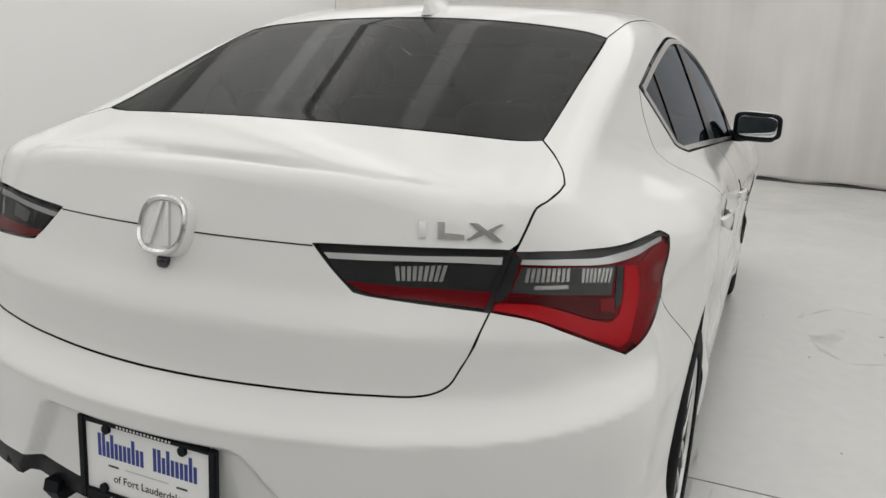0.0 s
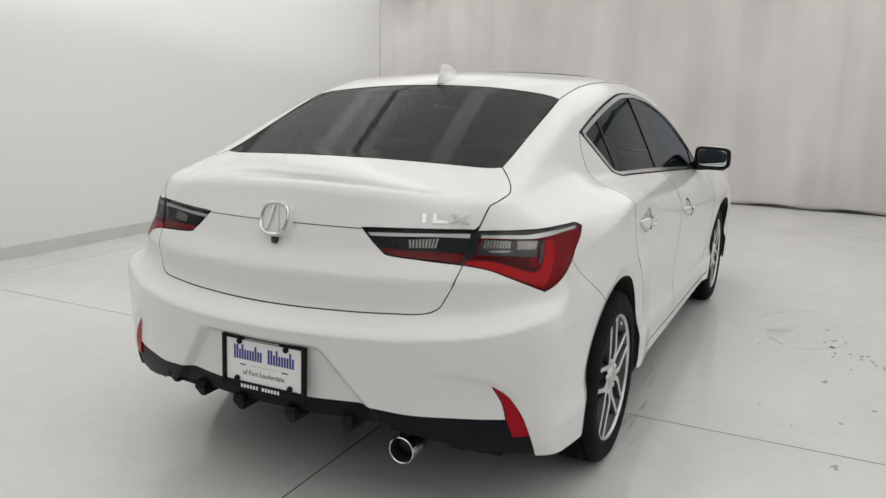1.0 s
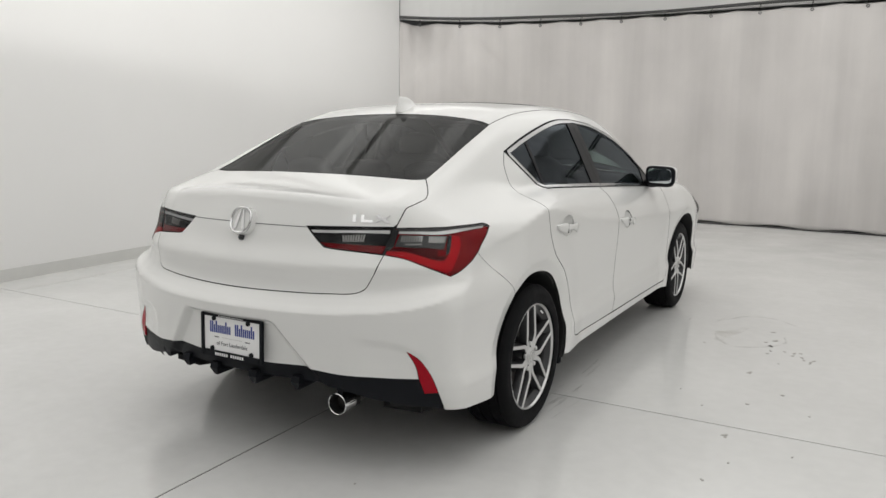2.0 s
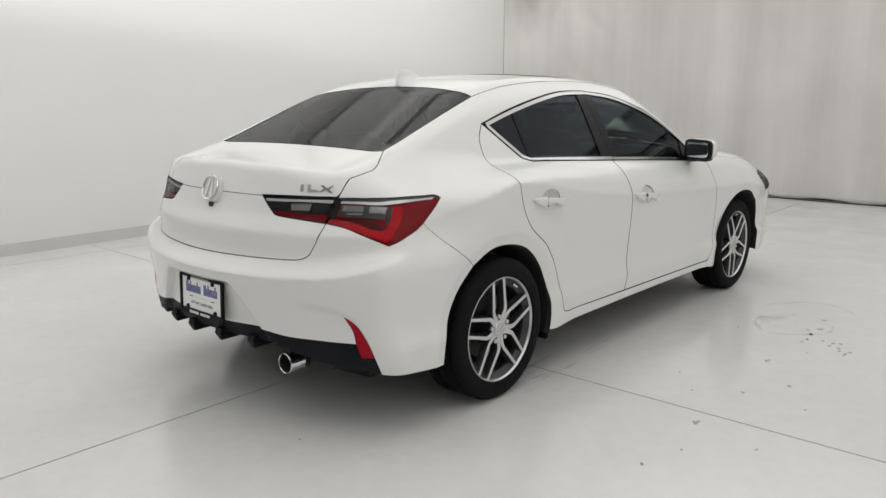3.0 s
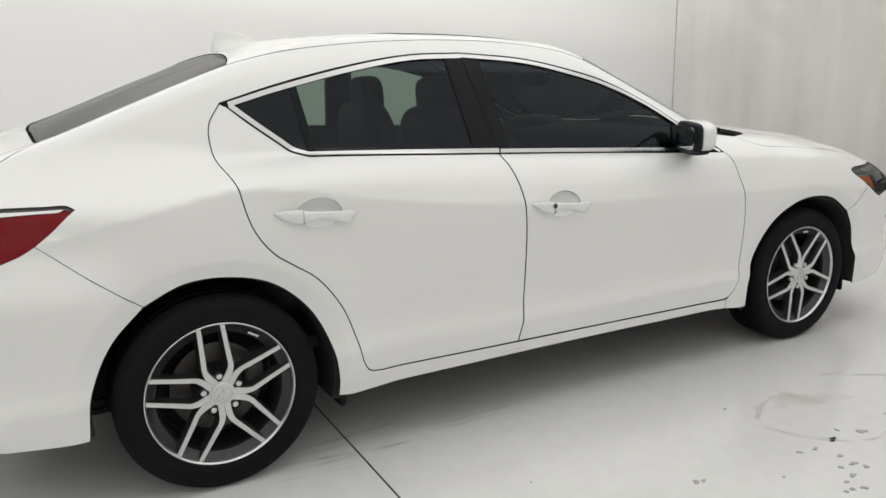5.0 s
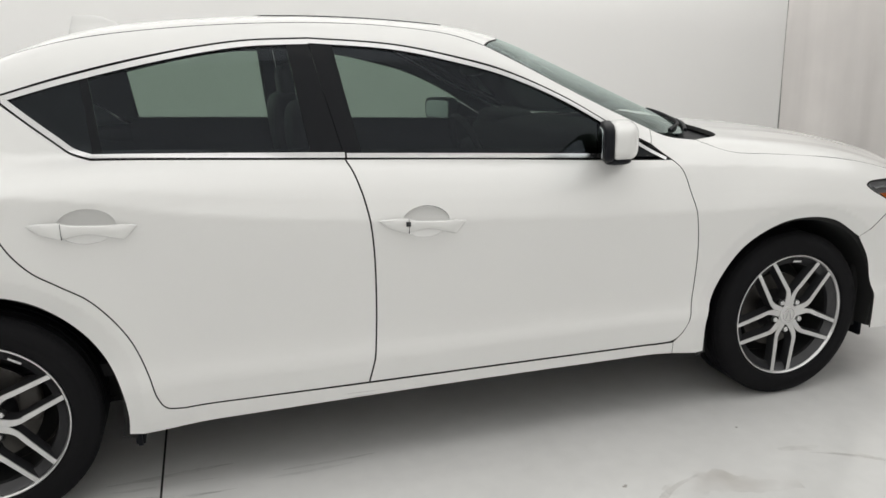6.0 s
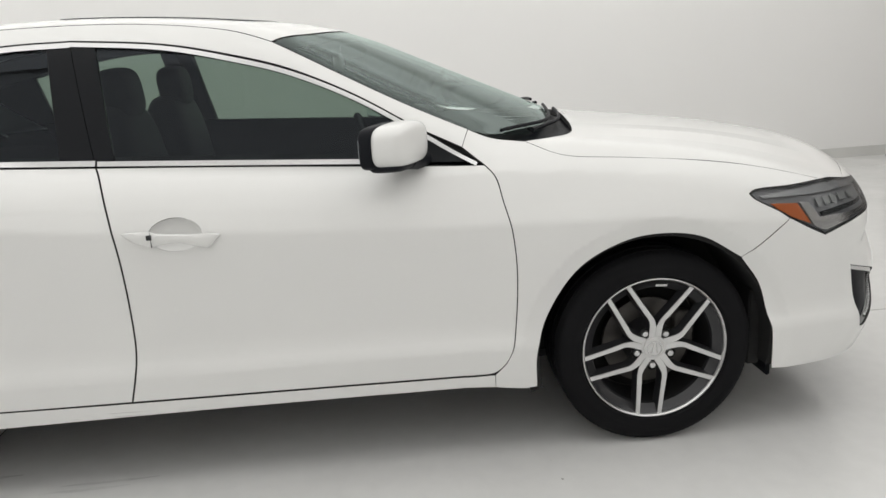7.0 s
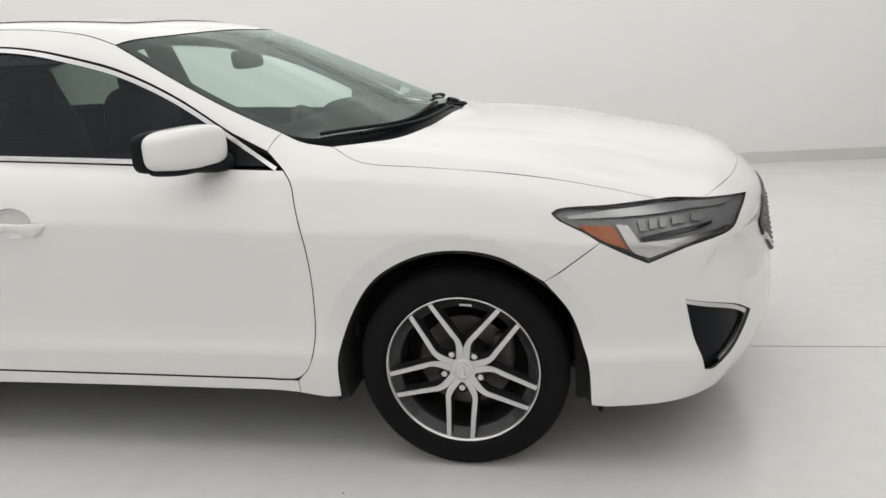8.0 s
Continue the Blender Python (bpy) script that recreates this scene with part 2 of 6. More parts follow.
def tube(bm, line, r, sides=8, caps=True):
    rings = []
    n = len(line)
    for i, p in enumerate(line):
        t = (line[min(i + 1, n - 1)] - line[max(i - 1, 0)]).normalized()
        u = t.cross(Vector((0, 0, 1)))
        if u.length < 0.1:
            u = t.cross(Vector((0, 1, 0)))
        u.normalize()
        v = t.cross(u)
        rr = r[i] if isinstance(r, (list, tuple)) else r
        rings.append([bm.verts.new(p + (u * math.cos(a) + v * math.sin(a)) * rr) for a in [2 * math.pi * k / sides for k in range(sides)]])
    for a, b in zip(rings, rings[1:]):
        for k in range(sides):
            j = (k + 1) % sides
            bm.faces.new((a[k], a[j], b[j], b[k]))
    if caps:
        bm.faces.new(rings[0][::-1])
        bm.faces.new(rings[-1])
    bmesh.ops.recalc_face_normals(bm, faces=bm.faces)


def ring(bm, c, u, v, n, r0, r1, thick, sides=32, squash=1.0):
    """A flat ring with thickness."""
    loops = []
    for r, h in ((r0, 0), (r1, 0), (r1, thick), (r0, thick)):
        loops.append([bm.verts.new(c + u * (r * math.cos(a)) + v * (r * squash * math.sin(a)) + n * h) for a in [2 * math.pi * k / sides for k in range(sides)]])
    for a, b in zip(loops, loops[1:] + loops[:1]):
        for k in range(sides):
            j = (k + 1) % sides
            bm.faces.new((a[k], a[j], b[j], b[k]))
    bmesh.ops.recalc_face_normals(bm, faces=bm.faces)


def lathe(bm, profile, axis="x", sides=96, centre=(0, 0, 0)):
    """Turns (along, radius) pairs round an axis."""
    loops = []
    for h, r in profile:
        row = []
        for k in range(sides):
            a = 2 * math.pi * k / sides
            c, s = r * math.cos(a), r * math.sin(a)
            row.append(bm.verts.new(Vector(centre) + Vector((h, c, s) if axis == "x" else (c, h, s) if axis == "y" else (c, s, h))))
        loops.append(row)
    for a, b in zip(loops, loops[1:]):
        for k in range(sides):
            j = (k + 1) % sides
            bm.faces.new((a[k], a[j], b[j], b[k]))
    bmesh.ops.recalc_face_normals(bm, faces=bm.faces)


def superbox(bm, c, h, e=0.5, nu=40, nv=24, warp=None):
    """Rounded box; e from 0.2 (boxy) to 1 (ellipsoid). warp moves each point."""
    def pw(x, k):
        return math.copysign(abs(x) ** k, x)
    rows = []
    for j in range(nv + 1):
        v = -math.pi / 2 + math.pi * j / nv
        row = []
        for i in range(nu):
            u = 2 * math.pi * i / nu
            p = Vector((pw(math.cos(v), e) * pw(math.cos(u), e), pw(math.cos(v), e) * pw(math.sin(u), e), pw(math.sin(v), e)))
            p = Vector((p.x * h[0], p.y * h[1], p.z * h[2]))
            if warp:
                p = warp(p)
            row.append(bm.verts.new(Vector(c) + p))
        rows.append(row)
    for a, b in zip(rows, rows[1:]):
        for i in range(nu):
            j = (i + 1) % nu
            bm.faces.new((a[i], a[j], b[j], b[i]))
    bmesh.ops.remove_doubles(bm, verts=bm.verts, dist=1e-5)
    bmesh.ops.recalc_face_normals(bm, faces=bm.faces)


# ---- the car's outer surface, as one smooth field: below 0 inside ----
# y runs forward from the rear axle, x outward, z up
def spl(xs, ys):
    xs = np.array(xs, float); ys = np.array(ys, float)
    d = np.diff(ys) / np.diff(xs); h = np.diff(xs)
    m = np.empty_like(ys); m[0] = d[0]; m[-1] = d[-1]
    m[1:-1] = (d[:-1] * h[1:] + d[1:] * h[:-1]) / (h[:-1] + h[1:])
    def f(x):
        x = np.asarray(x, float); xc = np.clip(x, xs[0], xs[-1])
        i = np.clip(np.searchsorted(xs, xc) - 1, 0, len(h) - 1)
        t = (xc - xs[i]) / h[i]
        return ((2*t**3-3*t**2+1)*ys[i] + (t**3-2*t**2+t)*h[i]*m[i] + (3*t**2-2*t**3)*ys[i+1] + (t**3-t**2)*h[i]*m[i+1]
                + (x < xs[0])*(x-xs[0])*m[0] + (x > xs[-1])*(x-xs[-1])*m[-1])
    return f
def smax(a, b, k):
    h = np.maximum(k - np.abs(a - b), 0) / k
    return np.maximum(a, b) + h * h * k / 4
def smin(a, b, k): return -smax(-a, -b, k)
def step(a, b, x):
    t = np.clip((x - a) / (b - a), 0, 1); return t * t * (3 - 2 * t)
half = spl((-1.0, -.9, -.6, -.35, 0, .4, 1.0, 1.8, 2.3, 2.67, 2.95, 3.2, 3.35, 3.5, 3.7), (.81, .822, .856, .864, .872, .868, .872, .873, .876, .888, .890, .862, .850, .81, .72))
sect = spl((.15, .20, .25, .30, .34, .36, .375, .41, .445, .50, .60, .70, .78, .799, .806, .82, .86, .92, .983, 1.05), (-.05, -.022, -.013, -.009, -.0064, -.0055, -.0075, -.0165, -.0205, -.0195, -.0130, -.0052, -.0006, 0, -.0008, -.0040, -.0165, -.0415, -.074, -.115))
belt = spl((-.9, -.4, 0, .3, 1.05, 2.16, 2.6, 3.1, 3.5), (.93, .945, .985, 1.015, .983, .925, .922, .865, .80))
shoulder = spl((-.9, -.4, -.1, .09, .27, .56, .88, 1.6, 2.18, 2.7, 3.1, 3.5), (.78, .835, .905, .938, .922, .864, .819, .768, .742, .735, .69, .68))
deck = spl((-.9, -.79, -.651, -.484, -.39, .2, 1, 2.0, 2.3, 2.566, 3.0, 3.3, 3.486, 3.6, 3.7), (1.04, 1.042, 1.045, 1.068, 1.085, 1.11, 1.09, 1.03, 1.005, .985, .945, .895, .845, .78, .70))
crown = spl((-.9, -.3, 0, 2, 2.3, 3.0, 3.36, 3.6), (.11, .12, .1, .05, .05, .12, .22, .22))
tail = spl((.15, .20, .28, .36, .45, .55, .60, .618, .624, .629, .655, .68, .697, .712, .75, .787, .802, .84, .92, .995, 1.05), (-.80, -.86, -.905, -.925, -.932, -.945, -.9515, -.9538, -.9545, -.9515, -.9225, -.9005, -.893, -.890, -.8885, -.8880, -.8805, -.860, -.832, -.806, -.79))
nose = spl((.15, .22, .3, .45, .6, .75, .8, .85, .95), (3.52, 3.60, 3.65, 3.66, 3.64, 3.60, 3.56, 3.50, 3.3))
glass = spl((-.6, -.3, .107, .5, 1.0, 1.6, 2.16, 2.5), (.64, .680, .729, .754, .769, .769, .756, .735))
roof = spl((-.5, .12, .45, .86, 1.25, 1.5, 1.7, 2.2), (1.22, 1.355, 1.398, 1.420, 1.408, 1.384, 1.356, 1.26))
ledge = spl((0, .35, .555, .673, .73, .778, .812, .86), (.624, .624, .631, .644, .657, .672, .686, .70))
waist = spl((0, .27, .555, .863, 1.376, 1.76, 2.07, 2.27, 2.4, 2.5, 2.74, 2.92, 3.1), (.990, .982, .969, .953, .927, .907, .897, .890, .884, .876, .858, .838, .815))
rear_fold = spl((.45, .56, .66, .73, .78, .9), (.54, .534, .52, .488, .45, .36))
fold_low = spl((.3, .53, .70, .80, .845, .9), (.500, .513, .532, .548, .574, .62))
fold_high = spl((.3, .62, .79, .845, .9), (.660, .648, .631, .578, .53))
def level_of(y, z):
    """Height on the standard door section: shoulder at .80, window sill at .983."""
    a, b = shoulder(y), np.maximum(belt(y), shoulder(y) + .045)
    return np.where(z < .36, z, np.where(z < a, .36 + (z - .36) * .44 / (a - .36), .80 + (z - a) * .183 / (b - a)))
def FL(x, y, z):
    lev = level_of(y, z)
    tuck = .030 * step(-.05, .25, y) * step(2.3, 1.7, y) * np.clip((lev - .86) / .123, 0, 1.6) ** 1.4
    tuck = tuck + .050 * step(.64, .82, z) * step(-.12, -.45, y) * (1 - .6 * step(.84, .92, z))
    side = x - half(y) - sect(lev) + tuck
    for c in (0.0, 2.67):
        r = np.hypot(y - c, z - .312)
        side = side + (.22 * np.maximum(.424 - r, 0) - .012 * step(.62, .42, r)) * step(.04, .24, z)
    zc = z - waist(y)
    side = side - .0055 * np.maximum(0, 1 - np.where(zc > 0, zc / .035, -zc / .085)) * step(-.1, .3, y) * step(3.12, 2.8, y)
    top = z - deck(y) + crown(y) * x * x - .006 * np.maximum(0, 1 - np.abs(x - .50) / .13) * step(2.5, 2.75, y) * step(3.4, 3.1, y)
    f = smax(side, top, .15 - .06 * step(1.5, 2.5, y))
    zt = z - (ledge(x) - .624) * step(.46, .60, z) * step(.79, .70, z)
    back = tail(zt) + .385 * x * x + 0.35 * np.maximum(x - .42, 0) ** 2 * step(.6, .8, z) - y
    reach = .215 + (.575 - z) * .78
    back = back + .028 * step(.022, -.022, x - reach) * step(.592, .566, z)
    back = back + .012 * step(-.012, .030, rear_fold(x) - z) * step(.19, .06, rear_fold(x) - z) * step(.48, .60, x) * step(.77, .70, x)
    kb = .03 + step(.35, .7, x) * (.02 + .025 * step(.64, .74, z))
    f = smax(f, back, kb)
    front = y - nose(z) + .40 * x * x
    lo, hi = fold_low(x), fold_high(x)
    front = front + .23 * np.clip(z - lo, 0, np.maximum(hi - lo, 0)) * step(hi + .030, hi - .012, z) * step(.40, .56, x)
    return smax(f, front, .05 + .05 * step(.3, .7, x))
def FU(x, y, z):
    u = np.maximum(z, belt(y)) - .983
    zw = np.maximum(z, .93); zr = np.maximum(z, 1.0)
    side = (x - glass(y) + .40 * u + .12 * u * u) / 1.08
    top = z - roof(y) + .09 * x * x
    f = smax(side, top, .10)
    ws = (y - 2.62 + 2.25 * (zw - .97) + .8 * x * x) / 2.5
    rw = (-.44 + 2.53 * (zr - 1.085) + .15 * x * x - y) / 2.7
    f = smax(f, ws, .04)
    return smax(f, rw, .04)
def F(x, y, z):
    x = np.abs(x)
    k = .02 + .06 * step(.35, -.15, y) * step(.45, .6, x)
    return smin(FL(x, y, z), FU(x, y, z), k)


def slope(p):
    """Unit outward normals of the body surface."""
    e = 0.002
    g = np.stack([F(p[:, 0] + e, p[:, 1], p[:, 2]) - F(p[:, 0] - e, p[:, 1], p[:, 2]),
                  F(p[:, 0], p[:, 1] + e, p[:, 2]) - F(p[:, 0], p[:, 1] - e, p[:, 2]),
                  F(p[:, 0], p[:, 1], p[:, 2] + e) - F(p[:, 0], p[:, 1], p[:, 2] - e)], 1)
    return g / np.linalg.norm(g, axis=1)[:, None]


def steep(p):
    """How fast the field grows along its normal."""
    n = slope(p) * 0.002
    a, b = p + n, p - n
    return np.maximum((F(a[:, 0], a[:, 1], a[:, 2]) - F(b[:, 0], b[:, 1], b[:, 2])) / 0.004, 0.2)


def onto(o, d, near, far):
    """Where rays from inside leave the body."""
    lo, hi = np.full(len(o), near), np.full(len(o), far)
    for _ in range(36):
        m = (lo + hi) / 2
        q = o + m[:, None] * d
        ins = F(q[:, 0], q[:, 1], q[:, 2]) < 0
        lo, hi = np.where(ins, m, lo), np.where(ins, hi, m)
    return o + ((lo + hi) / 2)[:, None] * d


# five ways to unroll the surface: each has flat coordinates in about metres
ZA, YA, YB = 0.55, -0.05, 2.75
RT, RR, RL = 0.75, 0.8, 0.40
LY, LZ = -0.35, 0.62


def flat(kind, p):
    x, y, z = p[:, 0], p[:, 1], p[:, 2]
    if kind == "tube":
        return np.stack([y, np.arctan2(z - ZA, x) * RT], 1)
    if kind == "rear":
        return np.stack([np.arctan2(x, YA - y) * RR, z], 1)
    if kind == "front":
        return np.stack([np.arctan2(x, y - YB) * RR, z], 1)
    if kind == "lid":
        return np.stack([x, np.arctan2(z - LZ, LY - y) * RL], 1)
    return np.stack([x, y], 1)


def solid(kind, q):
    a, b = q[:, 0], q[:, 1]
    o = np.zeros((len(q), 3))
    d = np.zeros((len(q), 3))
    if kind == "tube":
        o[:, 1], o[:, 2] = a, ZA
        d[:, 0], d[:, 2] = np.cos(b / RT), np.sin(b / RT)
    elif kind == "rear":
        o[:, 1], o[:, 2] = YA, b
        d[:, 0], d[:, 1] = np.sin(a / RR), -np.cos(a / RR)
    elif kind == "front":
        o[:, 1], o[:, 2] = YB, b
        d[:, 0], d[:, 1] = np.sin(a / RR), np.cos(a / RR)
    elif kind == "lid":
        o[:, 0], o[:, 1], o[:, 2] = a, LY, LZ
        d[:, 1], d[:, 2] = -np.cos(b / RL), np.sin(b / RL)
    else:
        o[:, 0], o[:, 1], o[:, 2] = a, b, 0.5
        d[:, 2] = 1
    return onto(o, d, 0.05, 1.35)


def lift(pts):
    """(y, z) pairs on the car's side and loose (x, y, z) triples become points on its surface."""
    out = np.zeros((len(pts), 3))
    two = [i for i, p in enumerate(pts) if len(p) == 2]
    three = [i for i, p in enumerate(pts) if len(p) == 3]
    if two:
        o = np.array([[0.0, *pts[i]] for i in two])
        out[two] = onto(o, np.tile([1.0, 0, 0], (len(two), 1)), 0.3, 1.1)
    if three:
        q = np.array([pts[i] for i in three], float)
        for _ in range(5):
            q = q - slope(q) * np.clip(F(q[:, 0], q[:, 1], q[:, 2]) / steep(q), -0.03, 0.03)[:, None]
        out[three] = q
    return out


def outline(kind, runs, gap, mirrored=False):
    """Closed flat outline from smooth runs that meet at corners."""
    line = []
    for run in runs:
        q = smooth_line(flat(kind, lift(run)), gap)
        line.extend(q[:-1] if np.linalg.norm(q[-1] - q[0]) > 1e-9 else q)
        last = q[-1]
    if mirrored:
        line.append(last)
        half_line = np.array(line)
        other = half_line[::-1] * np.array([-1, 1])
        line = np.vstack([half_line, other])
    line = np.array(line)
    keep = [0]
    for i in range(1, len(line)):
        if np.linalg.norm(line[i] - line[keep[-1]]) > gap * 0.15:
            keep.append(i)
    line = line[keep]
    if np.linalg.norm(line[0] - line[-1]) < gap * 0.15:
        line = line[:-1]
    return line


def shrink(line, d):
    if not d:
        return line
    nxt, prv = np.roll(line, -1, 0), np.roll(line, 1, 0)
    area = np.sum(line[:, 0] * nxt[:, 1] - nxt[:, 0] * line[:, 1])
    t1, t2 = line - prv, nxt - line
    t1 /= np.linalg.norm(t1, axis=1)[:, None]
    t2 /= np.linalg.norm(t2, axis=1)[:, None]
    n1, n2 = np.stack([-t1[:, 1], t1[:, 0]], 1), np.stack([-t2[:, 1], t2[:, 0]], 1)
    n = n1 + n2
    k = np.maximum(np.sum(n * n, 1), 0.5)
    return line + math.copysign(1, area) * d * n * (2 / k)[:, None]


def within(q, line):
    """Which points lie inside the outline."""
    ins = np.zeros(len(q), bool)
    a, b = line, np.roll(line, -1, 0)
    for (x0, y0), (x1, y1) in zip(a, b):
        cross = (y0 > q[:, 1]) != (y1 > q[:, 1])
        if y1 != y0:
            ins ^= cross & (q[:, 0] < (x1 - x0) * (q[:, 1] - y0) / (y1 - y0) + x0)
    return ins


def border_distance(q, line):
    best = np.full(len(q), 9.0)
    for a, b in zip(line, np.roll(line, -1, 0)):
        ab = b - a
        t = np.clip(((q - a) @ ab) / (ab @ ab), 0, 1)
        best = np.minimum(best, np.linalg.norm(q - a - t[:, None] * ab, axis=1))
    return best


def fill(line, gap, holes=()):
    """Triangles that fill an outline, with a grid inside."""
    from_, upto = line.min(0), line.max(0)
    gx, gy = np.meshgrid(np.arange(from_[0], upto[0], gap), np.arange(from_[1], upto[1], gap))
    gx = gx + (np.arange(gx.shape[0]) % 2)[:, None] * gap * 0.5
    g = np.stack([gx.ravel(), gy.ravel()], 1)
    keep = within(g, line)
    for h in holes:
        keep &= ~within(g, h)
    g = g[keep]
    for l in (line, *holes):
        g = g[border_distance(g, l) > gap * 0.45]
    verts, edges = [], []
    for l in (line, *holes):
        s = len(verts)
        verts += [tuple(v) for v in l]
        edges += [(s + i, s + (i + 1) % len(l)) for i in range(len(l))]
    verts += [tuple(v) for v in g]
    vs, _, fs, _, _, _ = delaunay_2d_cdt([Vector(v) for v in verts], edges, [], 0, 1e-7)
    vs = np.array([(v.x, v.y) for v in vs])
    tri = np.array([f for f in fs if len(f) == 3])
    c = vs[tri].mean(1)
    ok = within(c, line)
    for h in holes:
        ok &= ~within(c, h)
    return vs, tri[ok]


CAR = new("car")


def sheet(name, verts, faces, normals, rim_faces, mat, parent, label=""):
    me = bpy.data.meshes.new(name)
    me.from_pydata([tuple(v) for v in verts], [], [tuple(f) for f in faces] + rim_faces)
    me.materials.append(mat)
    # turned-in edges of white panels get the gap's shade as colour
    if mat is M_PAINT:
        me.materials.append(M_GAPSHADE)
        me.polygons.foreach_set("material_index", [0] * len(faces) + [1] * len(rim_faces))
    me.polygons.foreach_set("use_smooth", [True] * len(me.polygons))
    n0 = len(faces)
    loops = []
    for poly in me.polygons:
        for v in poly.vertices:
            loops.append(tuple(normals[v]) if poly.index < n0 else (0.0, 0.0, 0.0))
    me.normals_split_custom_set(loops)
    ob = new(name, me)
    ob.parent = parent or CAR
    if label:
        ob["label"] = label
    return ob


def panel(name, kind, runs, mat, gap=0.02, level=0.0, depth=0.016, inset=0.0014, centre=False, pair=False, holes=(), parent=None, label="", shape=None):
    """A body panel cut out of the surface along its outline, with turned-in edges."""
    line = shrink(outline(kind, runs, gap * 0.7, centre), inset)
    cut = [shrink(outline(kind, h, gap * 0.5), -inset) for h in holes]
    if centre:
        cut += [c * np.array([-1, 1]) for c in cut]
    q, tri = fill(line, gap, cut)
    p = solid(kind, q)
    n = slope(p)
    p = p + n * level
    if shape is not None:
        p = p + n * shape(p)[:, None]
    a, b, c = p[tri[:, 0]], p[tri[:, 1]], p[tri[:, 2]]
    flip = np.sum(np.cross(b - a, c - a) * n[tri[:, 0]], 1) < 0
    tri[flip] = tri[flip][:, ::-1]
    count = {}
    for f in tri:
        for i in range(3):
            e = (int(f[i]), int(f[(i + 1) % 3]))
            count[e] = 1
    rim = [e for e in count if (e[1], e[0]) not in count]
    ids = sorted({v for e in rim for v in e})
    base = len(p)
    top = {v: base + i for i, v in enumerate(ids)}
    low = {v: base + len(ids) + i for i, v in enumerate(ids)}
    verts = np.vstack([p, p[ids], p[ids] - n[ids] * depth]) if depth else p
    norm = np.vstack([n, n[ids], n[ids]]) if depth else n
    rim_faces = [(top[e[0]], low[e[0]], low[e[1]], top[e[1]]) for e in rim] if depth else []
    made = [sheet(name, verts, tri, norm, rim_faces, mat, parent, label)]
    if pair:
        m = np.array([-1, 1, 1])
        made.append(sheet(name, verts * m, tri[:, ::-1], norm * m, [f[::-1] for f in rim_faces], mat, parent, label))
    return made if pair else made[0]


def band(kind, pts, before, after):
    """Runs for a strip that follows a line, from one offset to another to its left."""
    q = smooth_line(flat(kind, lift(pts)), 0.015)
    t = np.gradient(q, axis=0)
    t /= np.linalg.norm(t, axis=1)[:, None]
    n = np.stack([-t[:, 1], t[:, 0]], 1)
    one, two = q + n * before, (q + n * after)[::-1]
    return np.vstack([one, two])


def strip(name, kind, pts, before, after, mat, level=0.004, depth=0.008, gap=0.012, pair=False, parent=None, label=""):
    """A trim strip that lies on the surface along a line."""
    line = band(kind, pts, before, after)
    q, tri = fill(line, gap)
    p = solid(kind, q)
    n = slope(p)
    p = p + n * level
    a, b, c = p[tri[:, 0]], p[tri[:, 1]], p[tri[:, 2]]
    flip = np.sum(np.cross(b - a, c - a) * n[tri[:, 0]], 1) < 0
    tri[flip] = tri[flip][:, ::-1]
    edges = {(int(f[i]), int(f[(i + 1) % 3])) for f in tri for i in range(3)}
    rim = [e for e in edges if (e[1], e[0]) not in edges]
    ids = sorted({v for e in rim for v in e})
    top = {v: len(p) + i for i, v in enumerate(ids)}
    low = {v: len(p) + len(ids) + i for i, v in enumerate(ids)}
    verts, norm = np.vstack([p, p[ids], p[ids] - n[ids] * depth]), np.vstack([n, n[ids], n[ids]])
    rim_faces = sorted((top[e[0]], low[e[0]], low[e[1]], top[e[1]]) for e in rim)
    made = [sheet(name, verts, tri, norm, rim_faces, mat, parent, label)]
    if pair:
        m = np.array([-1, 1, 1])
        made.append(sheet(name, verts * m, tri[:, ::-1], norm * m, [f[::-1] for f in rim_faces], mat, parent, label))
    return made if pair else made[0]

# ---- the room ----
def block(name, a, b, mat, parent=None, bevel=0.0):
    bm = bmesh.new()
    bmesh.ops.create_cube(bm, size=1)
    for v in bm.verts:
        v.co = Vector([(a[i] + b[i]) / 2 + v.co[i] * (b[i] - a[i]) for i in range(3)])
    if bevel:
        bmesh.ops.bevel(bm, geom=bm.edges[:], offset=bevel, segments=2, affect="EDGES")
    return part(name, bm, mat, parent)


def wall_x(y):
    """West wall: its face runs slightly askew to the car."""
    return -4.06 - 0.052 * y


def slab(name, corners, z0, z1, mat):
    bm = bmesh.new()
    lo = [bm.verts.new((x, y, z0)) for x, y in corners]
    hi = [bm.verts.new((x, y, z1)) for x, y in corners]
    bm.faces.new(lo[::-1])
    bm.faces.new(hi)
    for i in range(len(lo)):
        j = (i + 1) % len(lo)
        bm.faces.new((lo[i], lo[j], hi[j], hi[i]))
    bmesh.ops.recalc_face_normals(bm, faces=bm.faces)
    return part(name, bm, mat)


HIGH = 3.7
Y0, Y1, XE = -7.0, 9.4, 6.6
# floor slabs, parted by saw-cut joints
JX, JY = (-0.03, 3.6, -3.66), (0.435,)
floor = slab("floor", [(-5.4, Y0), (XE, Y0), (XE, Y1), (-5.4, Y1)], -0.12, -0.0025, M_SHELL)
tagged(floor, "dark bed of the joints under the pale epoxy floor", "floor", kind="structure")


def joint_x(k, y):
    return JX[k] - 0.022 * y


